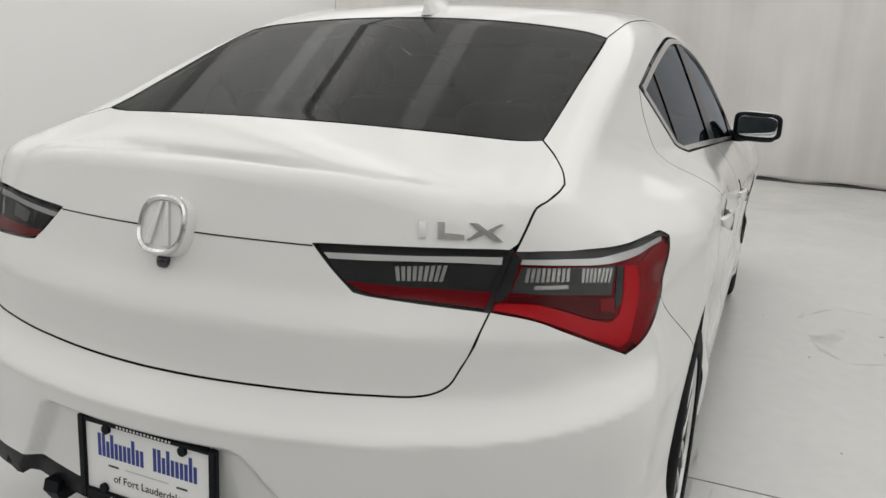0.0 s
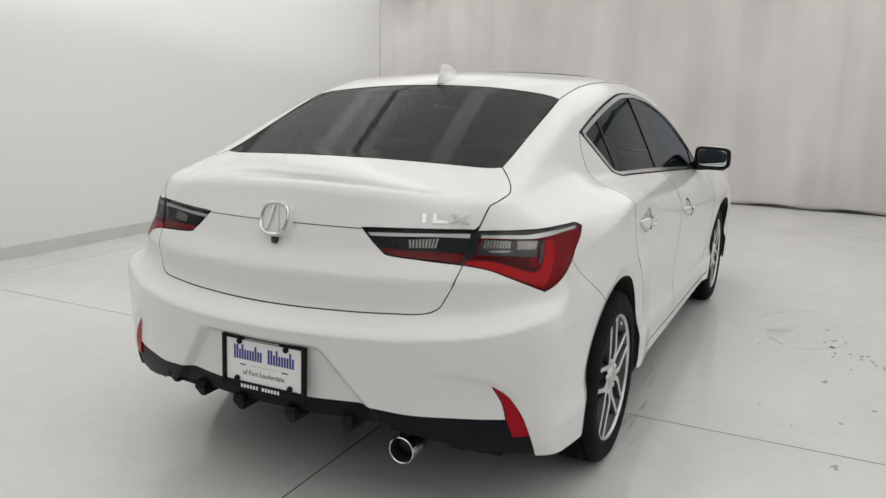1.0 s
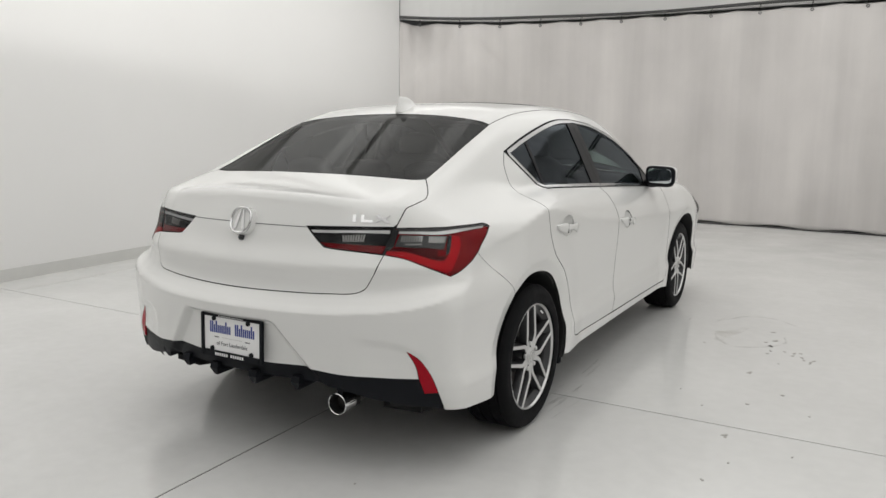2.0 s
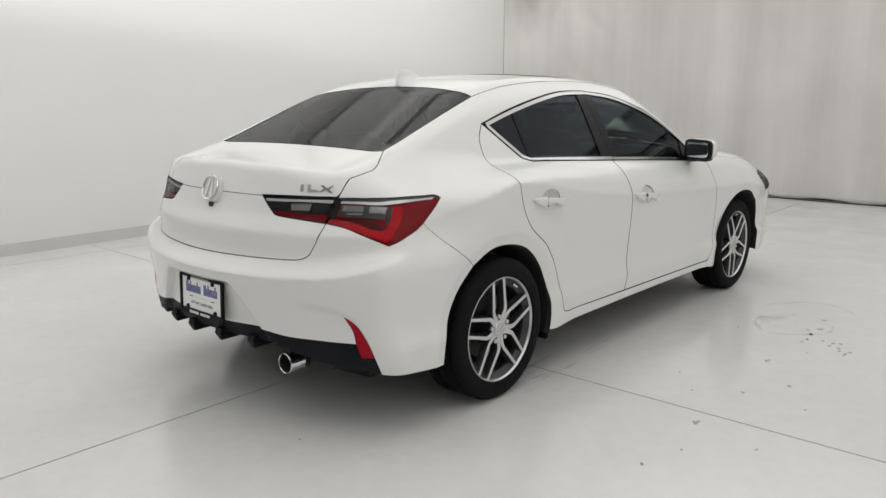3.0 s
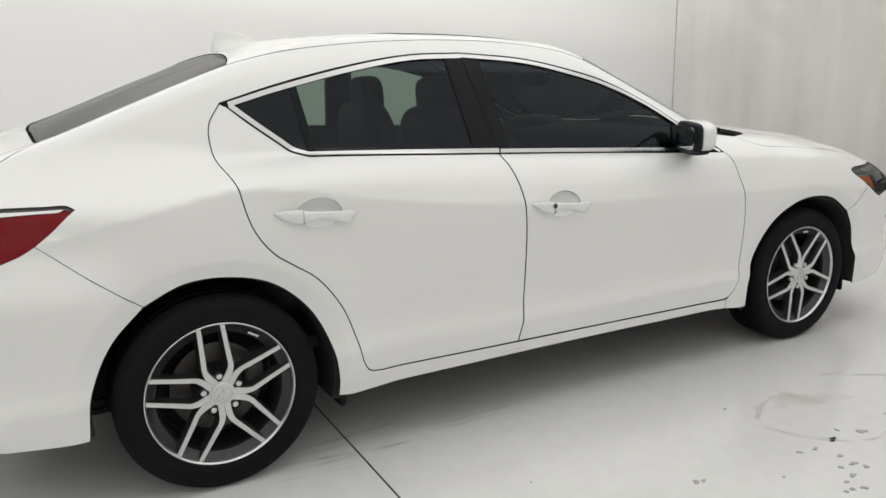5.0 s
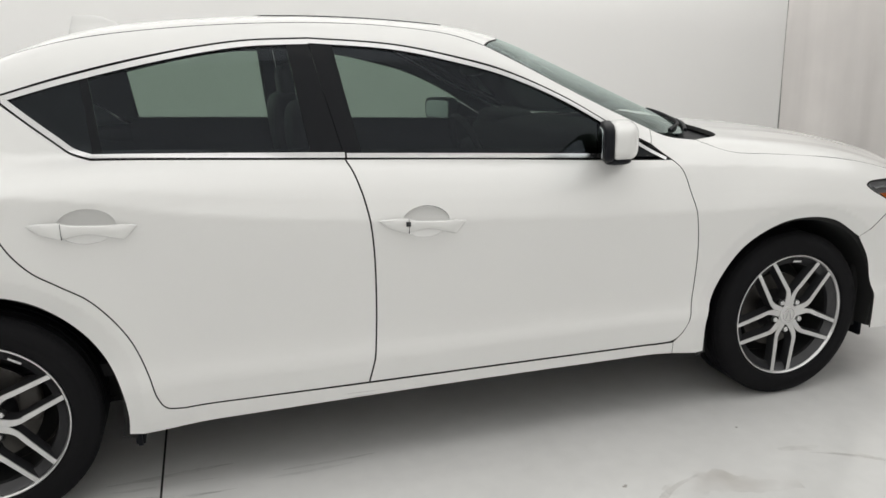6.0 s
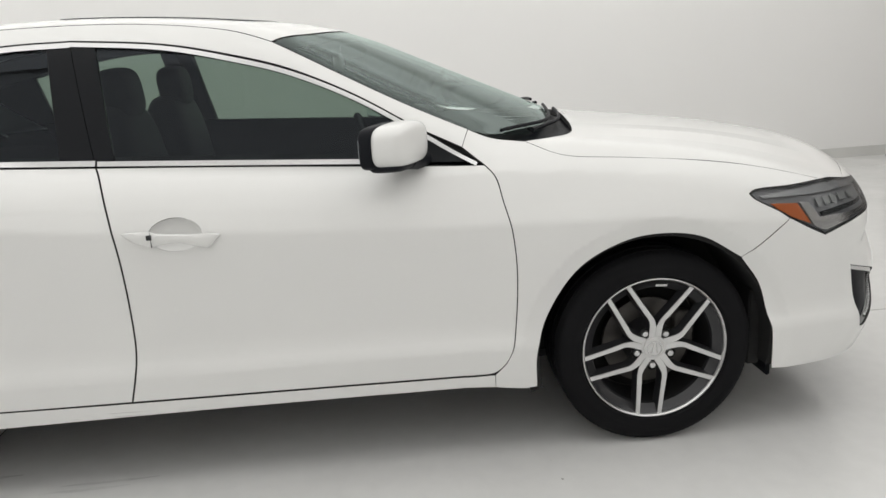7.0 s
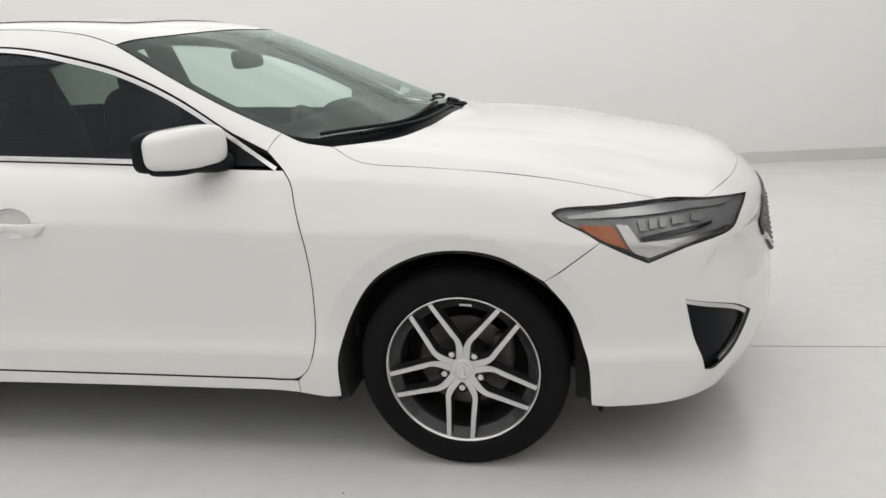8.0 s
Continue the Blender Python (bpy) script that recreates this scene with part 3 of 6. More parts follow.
GAP = 0.0036
for col, (lft, rgt) in enumerate(((None, 2), (2, 0), (0, 1), (1, None))):
    for lo, hi in ((Y0, JY[0] - GAP), (JY[0] + GAP, Y1)):
        xl = [(-5.4 if lft is None else joint_x(lft, y) + GAP) for y in (lo, hi)]
        xr = [(XE if rgt is None else joint_x(rgt, y) - GAP) for y in (lo, hi)]
        s = slab("floor_slab", [(xl[0], lo), (xr[0], lo), (xr[1], hi), (xl[1], hi)], -0.012, 0.0, M_FLOOR)
        s.parent = floor

west = slab("wall_west", [(wall_x(Y0) - 0.15, Y0), (wall_x(Y0), Y0), (wall_x(7.05), 7.05), (wall_x(7.05) - 0.15, 7.05)], 0, HIGH, M_WALL)
tagged(west, "smooth matt white painted studio wall", "wall", kind="structure")
skirt = slab("baseboard", [(wall_x(Y0), Y0), (wall_x(Y0) + 0.015, Y0), (wall_x(7.0) + 0.015, 7.0), (wall_x(7.0), 7.0)], 0, 0.10, M_SKIRT)
tagged(skirt, "pale grey skirting along the white wall", "baseboard", kind="structure")
for nm, c in (("wall_north", [(-5.4, Y1 - 0.15), (XE, Y1 - 0.15), (XE, Y1), (-5.4, Y1)]),
              ("wall_east", [(XE - 0.15, Y0), (XE, Y0), (XE, Y1 - 0.15), (XE - 0.15, Y1 - 0.15)]),
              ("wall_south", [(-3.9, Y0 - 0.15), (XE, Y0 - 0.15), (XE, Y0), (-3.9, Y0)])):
    # unseen wall, greyed so that less light bounces onto the car's tail
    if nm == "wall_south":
        tagged(slab(nm, c, 0, HIGH, M_SOUTHGREY), "plain unseen studio wall, greyed to cut bounce light", "wall", kind="structure")
    else:
        tagged(slab(nm, c, 0, HIGH, M_WALL), "plain white studio wall", "wall", kind="structure")
ceil = slab("ceiling", [(-5.4, Y0), (XE, Y0), (XE, Y1), (-5.4, Y1)], HIGH, HIGH + 0.12, M_CEIL)
tagged(ceil, "plain grey ceiling", "ceiling", kind="structure")

# grey strip painted in for the shadow gap between wall end and curtain
end_gap_strip = slab("trim", [(wall_x(7.05) - 0.02, 7.052), (wall_x(7.05) + 0.004, 7.052), (wall_x(7.05) + 0.004, 7.07), (wall_x(7.05) - 0.02, 7.07)], 0, HIGH, M_EDGE)
tagged(end_gap_strip, "thin dark strip drawn for the shadow gap at the white wall's end", "trim", kind="structure")

# baffles out of view, placed to keep the tubes' light off the lower wall
for y_from, y_to, lip, watts in WALL_TUBES:
    bm = bmesh.new()
    prism_pts = [(-1.88, 3.286), (-1.88, 3.283), (-1.95, lip - 0.003), (-1.95, lip)]
    ends = [[bm.verts.new((x, y, z)) for x, z in prism_pts] for y in (y_from - 0.02, y_to + 0.02)]
    bm.faces.new(ends[0])
    bm.faces.new(ends[1][::-1])
    for i in range(4):
        j = (i + 1) % 4
        bm.faces.new((ends[0][i], ends[0][j], ends[1][j], ends[1][i]))
    bmesh.ops.recalc_face_normals(bm, faces=bm.faces)
    for y in (y_from + 0.4, (y_from + y_to) / 2, y_to - 0.4):
        tube(bm, [Vector((-1.882, y, 3.284)), Vector((-1.882, y, HIGH))], 0.003, 6)
    tagged(part("tube_baffle", bm, M_SKIRT), "long pale grey unseen baffle, added to cut off a wall tube's light", "lamp shade", group="wall tube shades")

# curtain hung from a pipe, curving away from the corner
CURT = [(-4.42, 7.05), (-4.0, 7.45), (-3.3, 7.9), (-2.3, 8.15), (-1.0, 8.2), (0.6, 8.15), (2.4, 8.1), (4.4, 8.0), (6.4, 7.9)]


def along(points, n):
    """n+1 evenly spaced points on the smooth curve through the points."""
    p = np.array(points, float)
    dense = smooth_line(p, 0.02)
    s = np.concatenate(([0], np.cumsum(np.linalg.norm(np.diff(dense, axis=0), axis=1))))
    u = np.linspace(0, s[-1], n + 1)
    return np.stack([np.interp(u, s, dense[:, i]) for i in range(p.shape[1])], 1), s[-1]


def make_curtain():
    pts, length = along(CURT, 700)
    tang = np.gradient(pts, axis=0)
    tang /= np.linalg.norm(tang, axis=1)[:, None]
    nrm = np.stack([tang[:, 1], -tang[:, 0]], 1)
    s = np.linspace(0, length, len(pts))
    rows = 64
    ztop = 2.86
    verts, faces = [], []
    rng = np.random.RandomState(4)
    ph = rng.uniform(0, 6.28, 8)
    near = 0.45 + 0.55 * np.exp(-((s - 0.2) / 1.6) ** 2)
    fold = near * (0.5 * np.sin(s * 6.3 + ph[0] + 2.3 * np.sin(s * 1.3)) * (0.6 + 0.4 * np.sin(s * 0.8 + 2)) + 0.10 * np.sin(s * 13.1 + ph[1] + 3 * np.sin(s * 0.9 + 1)) * (0.5 + 0.5 * np.sin(s * 1.7))) + 1.25 * np.sin(s * 2.3 + ph[2] + np.sin(s * 0.7))
    for r in range(rows + 1):
        k = r / rows
        z = 0.015 + (ztop - 0.015) * k
        amp = 0.021 * (1.0 - 0.35 * k)
        wob = 0.010 * np.sin(s * 2.2 + 5 * k + ph[3]) * (1 - k)
        drape = np.clip(k - 0.55, 0, 1) / 0.45
        wrinkle = 0.045 * drape * np.exp(-((s - 0.55) / 0.45) ** 2) * np.sin(7 * s + 9 * k) + 0.012 * np.exp(-((s - 0.7) / 0.6) ** 2) * np.sin(11 * s + 14 * k + 3 * np.sin(4 * k + s))
        slump = 0.26 * np.maximum(0, z - (1.76 + 1.0 * s)) * np.clip(s / 0.22, 0, 1) * (1 + 0.25 * np.sin(17 * s + 2))
        crease = 0.030 * np.exp(-((s - 1.25) / 0.30) ** 2) * math.exp(-((z - 2.05) / 0.45) ** 2) * np.sin(9 * s + 7.5 * z + 1.5 * np.sin(6 * z + 3 * s))
        off = amp * fold + wob + wrinkle + crease - slump
        sag = -0.02 * np.abs(np.sin(s * math.pi / 0.62)) if r == rows else 0 * s
        for i in range(len(pts)):
            verts.append((pts[i, 0] + nrm[i, 0] * off[i], pts[i, 1] + nrm[i, 1] * off[i], z + sag[i] + (0.012 * math.sin(7 * s[i]) if r == 0 else 0)))
    n = len(pts)
    for r in range(rows):
        for i in range(n - 1):
            faces.append((r * n + i, r * n + i + 1, (r + 1) * n + i + 1, (r + 1) * n + i))
    me = bpy.data.meshes.new("sheet")
    me.from_pydata(verts, [], faces)
    me.materials.append(M_CURTAIN)
    me.polygons.foreach_set("use_smooth", [True] * len(me.polygons))
    top = new("curtain")
    ob = new("sheet", me)
    ob.parent = top
    sol = ob.modifiers.new("thick", "SOLIDIFY")
    sol.thickness = 0.003
    # eyelets along the top hem
    k = 0
    while k * 0.62 + 0.3 < length:
        i = int((k * 0.62 + 0.31) / length * (n - 1))
        bm = bmesh.new()
        q = Vector((pts[i, 0], pts[i, 1], ztop - 0.05))
        tv = Vector((tang[i, 0], tang[i, 1], 0))
        nv = Vector((nrm[i, 0], nrm[i, 1], 0))
        ring(bm, q + nv * 0.035, tv, Vector((0, 0, 1)), nv, 0.012, 0.022, 0.006, 16)
        part("eyelet", bm, M_STEEL, top)
        bm = bmesh.new()
        tube(bm, [q + nv * 0.035 + Vector((0, 0, 0.0)), q + nv * 0.06 + Vector((0, 0, 0.06)), q + nv * 0.02 + Vector((0, 0, 0.12)), q - nv * 0.03 + Vector((0, 0, 0.09))], 0.004, 6)
        part("hook", bm, M_STEEL, top)
        k += 1
    tagged(top, "white vinyl studio curtain hanging in soft folds to the floor", "curtain")
    bm = bmesh.new()
    tube(bm, [Vector((x + 0.0, y, 2.93 + 0.012 * math.sin(x * 1.7))) for x, y in pts[::12]], 0.021, 10)
    tagged(part("curtain_pipe", bm, M_STEEL), "dull dark steel pipe carrying the curtain", "pipe")
    # white band of wall above the pipe
    rows_up = []
    for back, z in ((0.10, 2.90), (0.10, HIGH), (0.16, HIGH), (0.16, 2.90)):
        rows_up.append([(pts[i, 0] - nrm[i, 0] * back, pts[i, 1] - nrm[i, 1] * back, z) for i in range(0, n, 10)])
    m = len(rows_up[0])
    me = bpy.data.meshes.new("wall_upper")
    me.from_pydata([v for row in rows_up for v in row], [], [(r * m + i, r * m + i + 1, (r + 1) % 4 * m + i + 1, (r + 1) % 4 * m + i) for r in range(4) for i in range(m - 1)])
    me.materials.append(M_WALL)
    tagged(new("wall_upper", me), "white wall band above the curtain pipe", "wall", kind="structure")
    # cable lying along the hem
    bm = bmesh.new()
    rng = random.Random(3)
    line = []
    for i in range(0, n, 9):
        w = 0.035 * math.sin(s[i] * 2.1) + 0.02 * math.sin(s[i] * 5.3 + 1)
        line.append(Vector((pts[i, 0] + nrm[i, 0] * (0.12 + w), pts[i, 1] + nrm[i, 1] * (0.12 + w), 0.0073)))
    tube(bm, line, 0.0075, 6)
    tagged(part("cable", bm, M_CABLE), "thin black cable lying along the curtain hem", "cable")


make_curtain()

# ---- the car: outlines on its surface; (y, z) on the side, (x, y, z) elsewhere ----
BELT = [(0.352, 1.009), (1.054, 0.976), (1.6, 0.947), (2.167, 0.915)]
SEAM_TOP_R = [(0.105, 1.182), (0.29, 1.235), (0.525, 1.288), (0.775, 1.326), (0.984, 1.332)]
SEAM_TOP_F = [(0.984, 1.332), (1.251, 1.309), (1.428, 1.273), (1.612, 1.221), (1.802, 1.135), (1.993, 1.022), (2.167, 0.915)]
DOOR_BACK = [(0.105, 1.182), (0.062, 1.117), (0.058, 1.04), (0.083, 0.967), (0.125, 0.82), (0.182, 0.737), (0.245, 0.69), (0.320, 0.635), (0.40, 0.525), (0.445, 0.40), (0.462, 0.33), (0.482, 0.298), (0.53, 0.287)]
B_GAP = [(1.081, 0.286), (1.106, 0.39), (1.115, 0.578), (1.106, 0.779), (1.070, 0.942), (1.054, 0.976)]
DOOR_FRONT = [(2.10, 0.278), (2.165, 0.285), (2.20, 0.315), (2.225, 0.37), (2.243, 0.57), (2.234, 0.713), (2.212, 0.809), (2.195, 0.880), (2.167, 0.915)]
ARCH_R = [(0.374, 0.226), (0.378, 0.285), (0.36, 0.397), (0.294, 0.535), (0.183, 0.637), (0.055, 0.678), (-0.083, 0.677), (-0.20, 0.625)]
ARCH_R2 = [(-0.20, 0.625), (-0.293, 0.527), (-0.353, 0.409), (-0.379, 0.253)]
ARCH_F = [(2.796, 0.671), (2.672, 0.689), (2.558, 0.671), (2.434, 0.602), (2.352, 0.49), (2.298, 0.345), (2.294, 0.226)]
ARCH_F2 = [(2.92, 0.598), (2.989, 0.5), (3.033, 0.363), (3.042, 0.222)]
SEAM_Q = [(-0.452, 0.824), (-0.410, 0.788), (-0.343, 0.733), (-0.270, 0.678), (-0.20, 0.625)]
LAMP_TIP = (0.803, -0.343, 0.913)
LAMP_TOP = [LAMP_TIP, (0.789, -0.36, 0.923), (0.776, -0.417, 0.924), (0.754, -0.525, 0.926), (0.736, -0.561, 0.925), (0.711, -0.599, 0.926), (0.673, -0.643, 0.926), (0.633, -0.672, 0.926), (0.602, -0.689, 0.925)]
LAMP_LOW = [LAMP_TIP, (0.808, -0.361, 0.9), (0.809, -0.399, 0.865), (0.812, -0.452, 0.824), (0.812, -0.489, 0.803), (0.809, -0.538, 0.784), (0.799, -0.577, 0.766), (0.782, -0.607, 0.754)]
LAMP_LOW2 = [(0.782, -0.607, 0.754), (0.734, -0.647, 0.779), (0.692, -0.676, 0.799), (0.649, -0.699, 0.817), (0.579, -0.731, 0.831)]
LID_SIDE = [(0.556, -0.407, 1.084), (0.603, -0.472, 1.059), (0.628, -0.510, 1.039), (0.641, -0.543, 1.024)]
LID_SIDE2 = [(0.641, -0.543, 1.024), (0.640, -0.579, 1.014), (0.629, -0.626, 0.999), (0.619, -0.644, 0.991), (0.611, -0.669, 0.958), (0.602, -0.689, 0.925)]
LID_LOW = [(0.579, -0.731, 0.831), (0.570, -0.750, 0.799), (0.561, -0.761, 0.770), (0.546, -0.769, 0.738), (0.532, -0.779, 0.711), (0.514, -0.794, 0.699), (0.486, -0.810, 0.693), (0.412, -0.836, 0.690), (0.330, -0.860, 0.688), (0.243, -0.879, 0.687), (0.126, -0.897, 0.686), (0, -0.905, 0.686)]
INNER_LAMP = [[(0.594, -0.692, 0.926), (0.549, -0.711, 0.926), (0.464, -0.747, 0.925), (0.375, -0.776, 0.923), (0.289, -0.8, 0.921)],
              [(0.289, -0.8, 0.921), (0.328, -0.802, 0.883), (0.365, -0.803, 0.853)], [(0.365, -0.803, 0.853), (0.388, -0.798, 0.849), (0.478, -0.771, 0.841), (0.57, -0.734, 0.832)],
              [(0.57, -0.734, 0.832), (0.594, -0.692, 0.926)]]
WIN_SIDE = [(0.546, 0.155, 1.297), (0.552, -0.12, 1.195), (0.556, -0.407, 1.084)]
DITCH = [(0.546, 0.155, 1.297), (0.553, 0.274, 1.327), (0.548, 0.45, 1.352), (0.545, 0.8, 1.37), (0.55, 1.2, 1.36), (0.575, 1.43, 1.335), (0.605, 1.566, 1.306)]
SHIELD_SIDE = [(0.605, 1.566, 1.306), (0.657, 1.766, 1.196), (0.69, 1.957, 1.095), (0.702, 2.134, 1.012)]
HOOD_SIDE = [(0.735, 2.301, 0.971), (0.778, 2.366, 0.94), (0.795, 2.42, 0.925), (0.805, 2.587, 0.911), (0.806, 2.747, 0.896), (0.797, 2.978, 0.861), (0.778, 3.129, 0.826), (0.762, 3.227, 0.797)]
HL_TIP = (0.873, 2.943, 0.787)
HL_TOP = [HL_TIP, (0.868, 2.958, 0.797), (0.825, 3.10, 0.797), (0.762, 3.227, 0.797)]
HL_TOP2 = [(0.762, 3.227, 0.797), (0.663, 3.357, 0.774), (0.474, 3.505, 0.749)]
HL_LOW = [HL_TIP, (0.877, 2.956, 0.773), (0.879, 3.037, 0.728), (0.879, 3.07, 0.705)]
HL_LOW2 = [(0.879, 3.07, 0.705), (0.869, 3.14, 0.667), (0.859, 3.195, 0.641)]
HL_LOW3 = [(0.859, 3.195, 0.641), (0.843, 3.294, 0.680), (0.677, 3.439, 0.692), (0.598, 3.469, 0.717), (0.474, 3.505, 0.749)]
HOOD_FRONT = [tuple(p) for p in solid("top", np.array([(0.663, 3.359), (0.60, 3.393), (0.452, 3.462), (0.312, 3.502), (0.15, 3.528), (0, 3.535)]))]
COWL = [(0.702, 2.134, 1.012), (0.715, 2.20, 0.985), (0.735, 2.301, 0.971)]
SILL_END = (2.165, 0.236)

# flanks: rear quarter with roof rail, pillar and sill; front wing; doors
panel("quarter_panel", "tube",
      [SEAM_TOP_F[::-1][1:], SEAM_TOP_R[::-1], DOOR_BACK, [(0.53, 0.287), (1.081, 0.284), (2.10, 0.276)], [(2.10, 0.276), (2.165, 0.279)], [(2.165, 0.279), SILL_END], [SILL_END, (1.2, 0.240), (0.62, 0.233), (0.374, 0.226)],
       ARCH_R, SEAM_Q[::-1], LAMP_LOW[3::-1], LAMP_TOP, LID_SIDE2[::-1], LID_SIDE[::-1], WIN_SIDE[::-1], DITCH, SHIELD_SIDE,
       [(0.702, 2.134, 1.012), (2.107, 0.966)], [(2.107, 0.966), (1.993, 1.022)]],
      M_PAINT, gap=0.011, depth=0.007, inset=0.0011, pair=True)
panel("front_wing", "tube",
      [[SILL_END, (2.165, 0.279)], [(2.165, 0.279), (2.20, 0.315)], DOOR_FRONT[2:], [(2.167, 0.915), (2.107, 0.966)], [(2.107, 0.966), (0.702, 2.134, 1.012)], COWL, HOOD_SIDE, HL_TOP[::-1],
       HL_LOW, [(0.879, 3.07, 0.705), (2.92, 0.598)], [(2.92, 0.598), *ARCH_F], [(2.294, 0.226), SILL_END]],
      M_PAINT, gap=0.011, depth=0.007, inset=0.0008, pair=True)
CHROME_LOW_R = [(0.112, 1.178), (0.2, 1.105), (0.275, 1.045), (0.30, 1.026), (0.352, 1.009)]


def cup_outline(cy, cz):
    ring_pts = [(cy + 0.0715 * math.cos(a), cz + 0.0445 * math.sin(a)) for a in [2 * math.pi * k / 24 for k in range(25)]]
    return [ring_pts[:13], ring_pts[12:]]


rear_doors = panel("rear_door", "tube", [DOOR_BACK, [(0.53, 0.287), (1.081, 0.286)], B_GAP, [(1.054, 0.976), (0.352, 1.009)], CHROME_LOW_R[::-1]], M_PAINT, gap=0.010, inset=0.0026, pair=True, holes=[cup_outline(0.335, 0.846)])
front_doors = panel("front_door", "tube", [B_GAP, [(1.054, 0.976), (1.6, 0.947), (2.167, 0.915)], DOOR_FRONT[::-1], [(2.10, 0.278), (1.081, 0.286)]], M_PAINT, gap=0.010, inset=0.0026, pair=True, holes=[cup_outline(1.275, 0.785)])

# side glass with its bright surround and black pillars
GL_R = [[(0.132, 1.178), (0.29, 1.223), (0.525, 1.274), (0.775, 1.311), (0.925, 1.316)], [(0.925, 1.316), (0.962, 0.992)], [(0.962, 0.992), (0.36, 1.023)],
        [(0.36, 1.023), (0.318, 1.038), (0.28, 1.063), (0.207, 1.116), (0.132, 1.178)]]
GL_F = [[(1.045, 1.314), (1.251, 1.292), (1.428, 1.256), (1.612, 1.203), (1.802, 1.115), (1.92, 1.040)], [(1.92, 1.040), (1.905, 0.945)], [(1.905, 0.945), (1.6, 0.961), (1.10, 0.986)], [(1.10, 0.986), (1.045, 1.314)]]
glass_r = panel("window", "tube", GL_R, M_WINDOW, gap=0.03, level=-0.004, depth=0.004, inset=-0.006, pair=True, label="dark tinted rear side window")
glass_f = panel("window", "tube", GL_F, M_WINDOW, gap=0.03, level=-0.004, depth=0.004, inset=-0.006, pair=True, label="dark tinted front side window")
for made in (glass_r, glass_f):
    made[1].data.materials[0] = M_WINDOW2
strip("quarter_bar", "tube", [(0.342, 1.245), (0.356, 1.13), (0.368, 1.024)], -0.012, 0.012, M_PILLAR, level=-0.001, depth=0.012, pair=True)
panel("quarter_lining", "tube", [[GL_R[0][0], GL_R[0][1], (0.35, 1.238)], [(0.35, 1.238), (0.372, 1.02)], [(0.372, 1.02), (0.318, 1.03), (0.28, 1.055)], [(0.28, 1.055), (0.207, 1.11), (0.132, 1.178)]], M_CABIN, level=-0.016, depth=0.004, inset=-0.004, pair=True)
panel("pillar_cover", "tube", [[(0.915, 1.316), (0.984, 1.317)], [(0.984, 1.317), (1.052, 0.989)], [(1.052, 0.989), (0.955, 0.993)], [(0.955, 0.993), (0.915, 1.316)]], M_PILLAR, inset=0.001, pair=True, label="black pillar cover")
panel("pillar_cover", "tube", [[(0.984, 1.317), (1.055, 1.313)], [(1.055, 1.313), (1.108, 0.986)], [(1.108, 0.986), (1.052, 0.989)], [(1.052, 0.989), (0.984, 1.317)]], M_PILLAR, inset=0.001, pair=True, label="black pillar cover")
panel("mirror_sail", "tube", [[(1.915, 1.043), (2.0, 0.995), (2.125, 0.925)], [(2.125, 0.925), (1.90, 0.936)], [(1.90, 0.936), (1.915, 1.043)]], M_PILLAR, inset=0.001, pair=True, label="black triangular mirror mount")
strip("window_trim", "tube", [(0.128, 1.190), *SEAM_TOP_R[1:]], -0.006, -0.019, M_SATIN, pair=True, label="bright metal window trim")
strip("window_trim", "tube", [*SEAM_TOP_F[:-1], (2.15, 0.9255)], -0.006, -0.017, M_SATIN, pair=True, label="bright metal window trim")
strip("window_trim", "tube", [(0.130, 1.164), *CHROME_LOW_R[1:]], 0.002, 0.016, M_SATIN, pair=True, label="bright metal window trim")
strip("window_trim", "tube", BELT[:2], 0.002, 0.016, M_SATIN, pair=True, label="bright metal window trim")
strip("window_trim", "tube", [(1.06, 0.9757), (1.6, 0.947), (1.93, 0.929)], 0.002, 0.014, M_SATIN, pair=True, label="bright metal window trim")

# roof, glass front and rear, lids
panel("roof_panel", "top", [[(0, 0.225, 1.35), (0.28, 0.212, 1.335), (0.5, 0.172, 1.31), (0.546, 0.155, 1.297)], DITCH, [(0.605, 1.566, 1.306), (0.444, 1.666, 1.324), (0.264, 1.735, 1.335), (0, 1.785, 1.34)]],
      M_PAINT, gap=0.03, centre=True, inset=0.0025)
strip("roof_moulding", "top", [(0.546, 0.165, 1.297), *DITCH[1:]], -0.004, 0.004, M_EDGE, level=-0.003, pair=True, label="grey roof ditch moulding")
panel("rear_window", "top", [[(0, -0.425, 1.09), (0.3, -0.42, 1.09), (0.53, -0.41, 1.085), (0.556, -0.40, 1.084)], WIN_SIDE[::-1], [(0.546, 0.155, 1.297), (0.5, 0.172, 1.31), (0.28, 0.212, 1.335), (0, 0.225, 1.35)]],
      M_REARGLASS, gap=0.016, centre=True, level=-0.002, depth=0.005, inset=0.003, label="dark tinted rear window")
panel("windshield", "top", [[(0, 1.785, 1.34), (0.264, 1.735, 1.335), (0.444, 1.666, 1.324), (0.605, 1.566, 1.306)], SHIELD_SIDE, [(0.702, 2.134, 1.012), (0.69, 2.20, 0.99), (0.62, 2.33, 0.98), (0.40, 2.44, 0.99), (0, 2.50, 1.0)]],
      M_WINDSHIELD, gap=0.014, centre=True, level=-0.002, depth=0.005, inset=0.003, label="clear windshield with a pale green tint")
strip("windshield_border", "top", SHIELD_SIDE, 0.003, 0.030, M_PILLAR, level=-0.007, depth=0.001, pair=True, label="black printed glass border")
strip("windshield_border", "top", [(0, 1.785, 1.34), (0.264, 1.735, 1.335), (0.444, 1.666, 1.324), (0.60, 1.57, 1.306)], 0.003, 0.045, M_PILLAR, level=-0.007, depth=0.001, pair=True, label="black printed glass border")
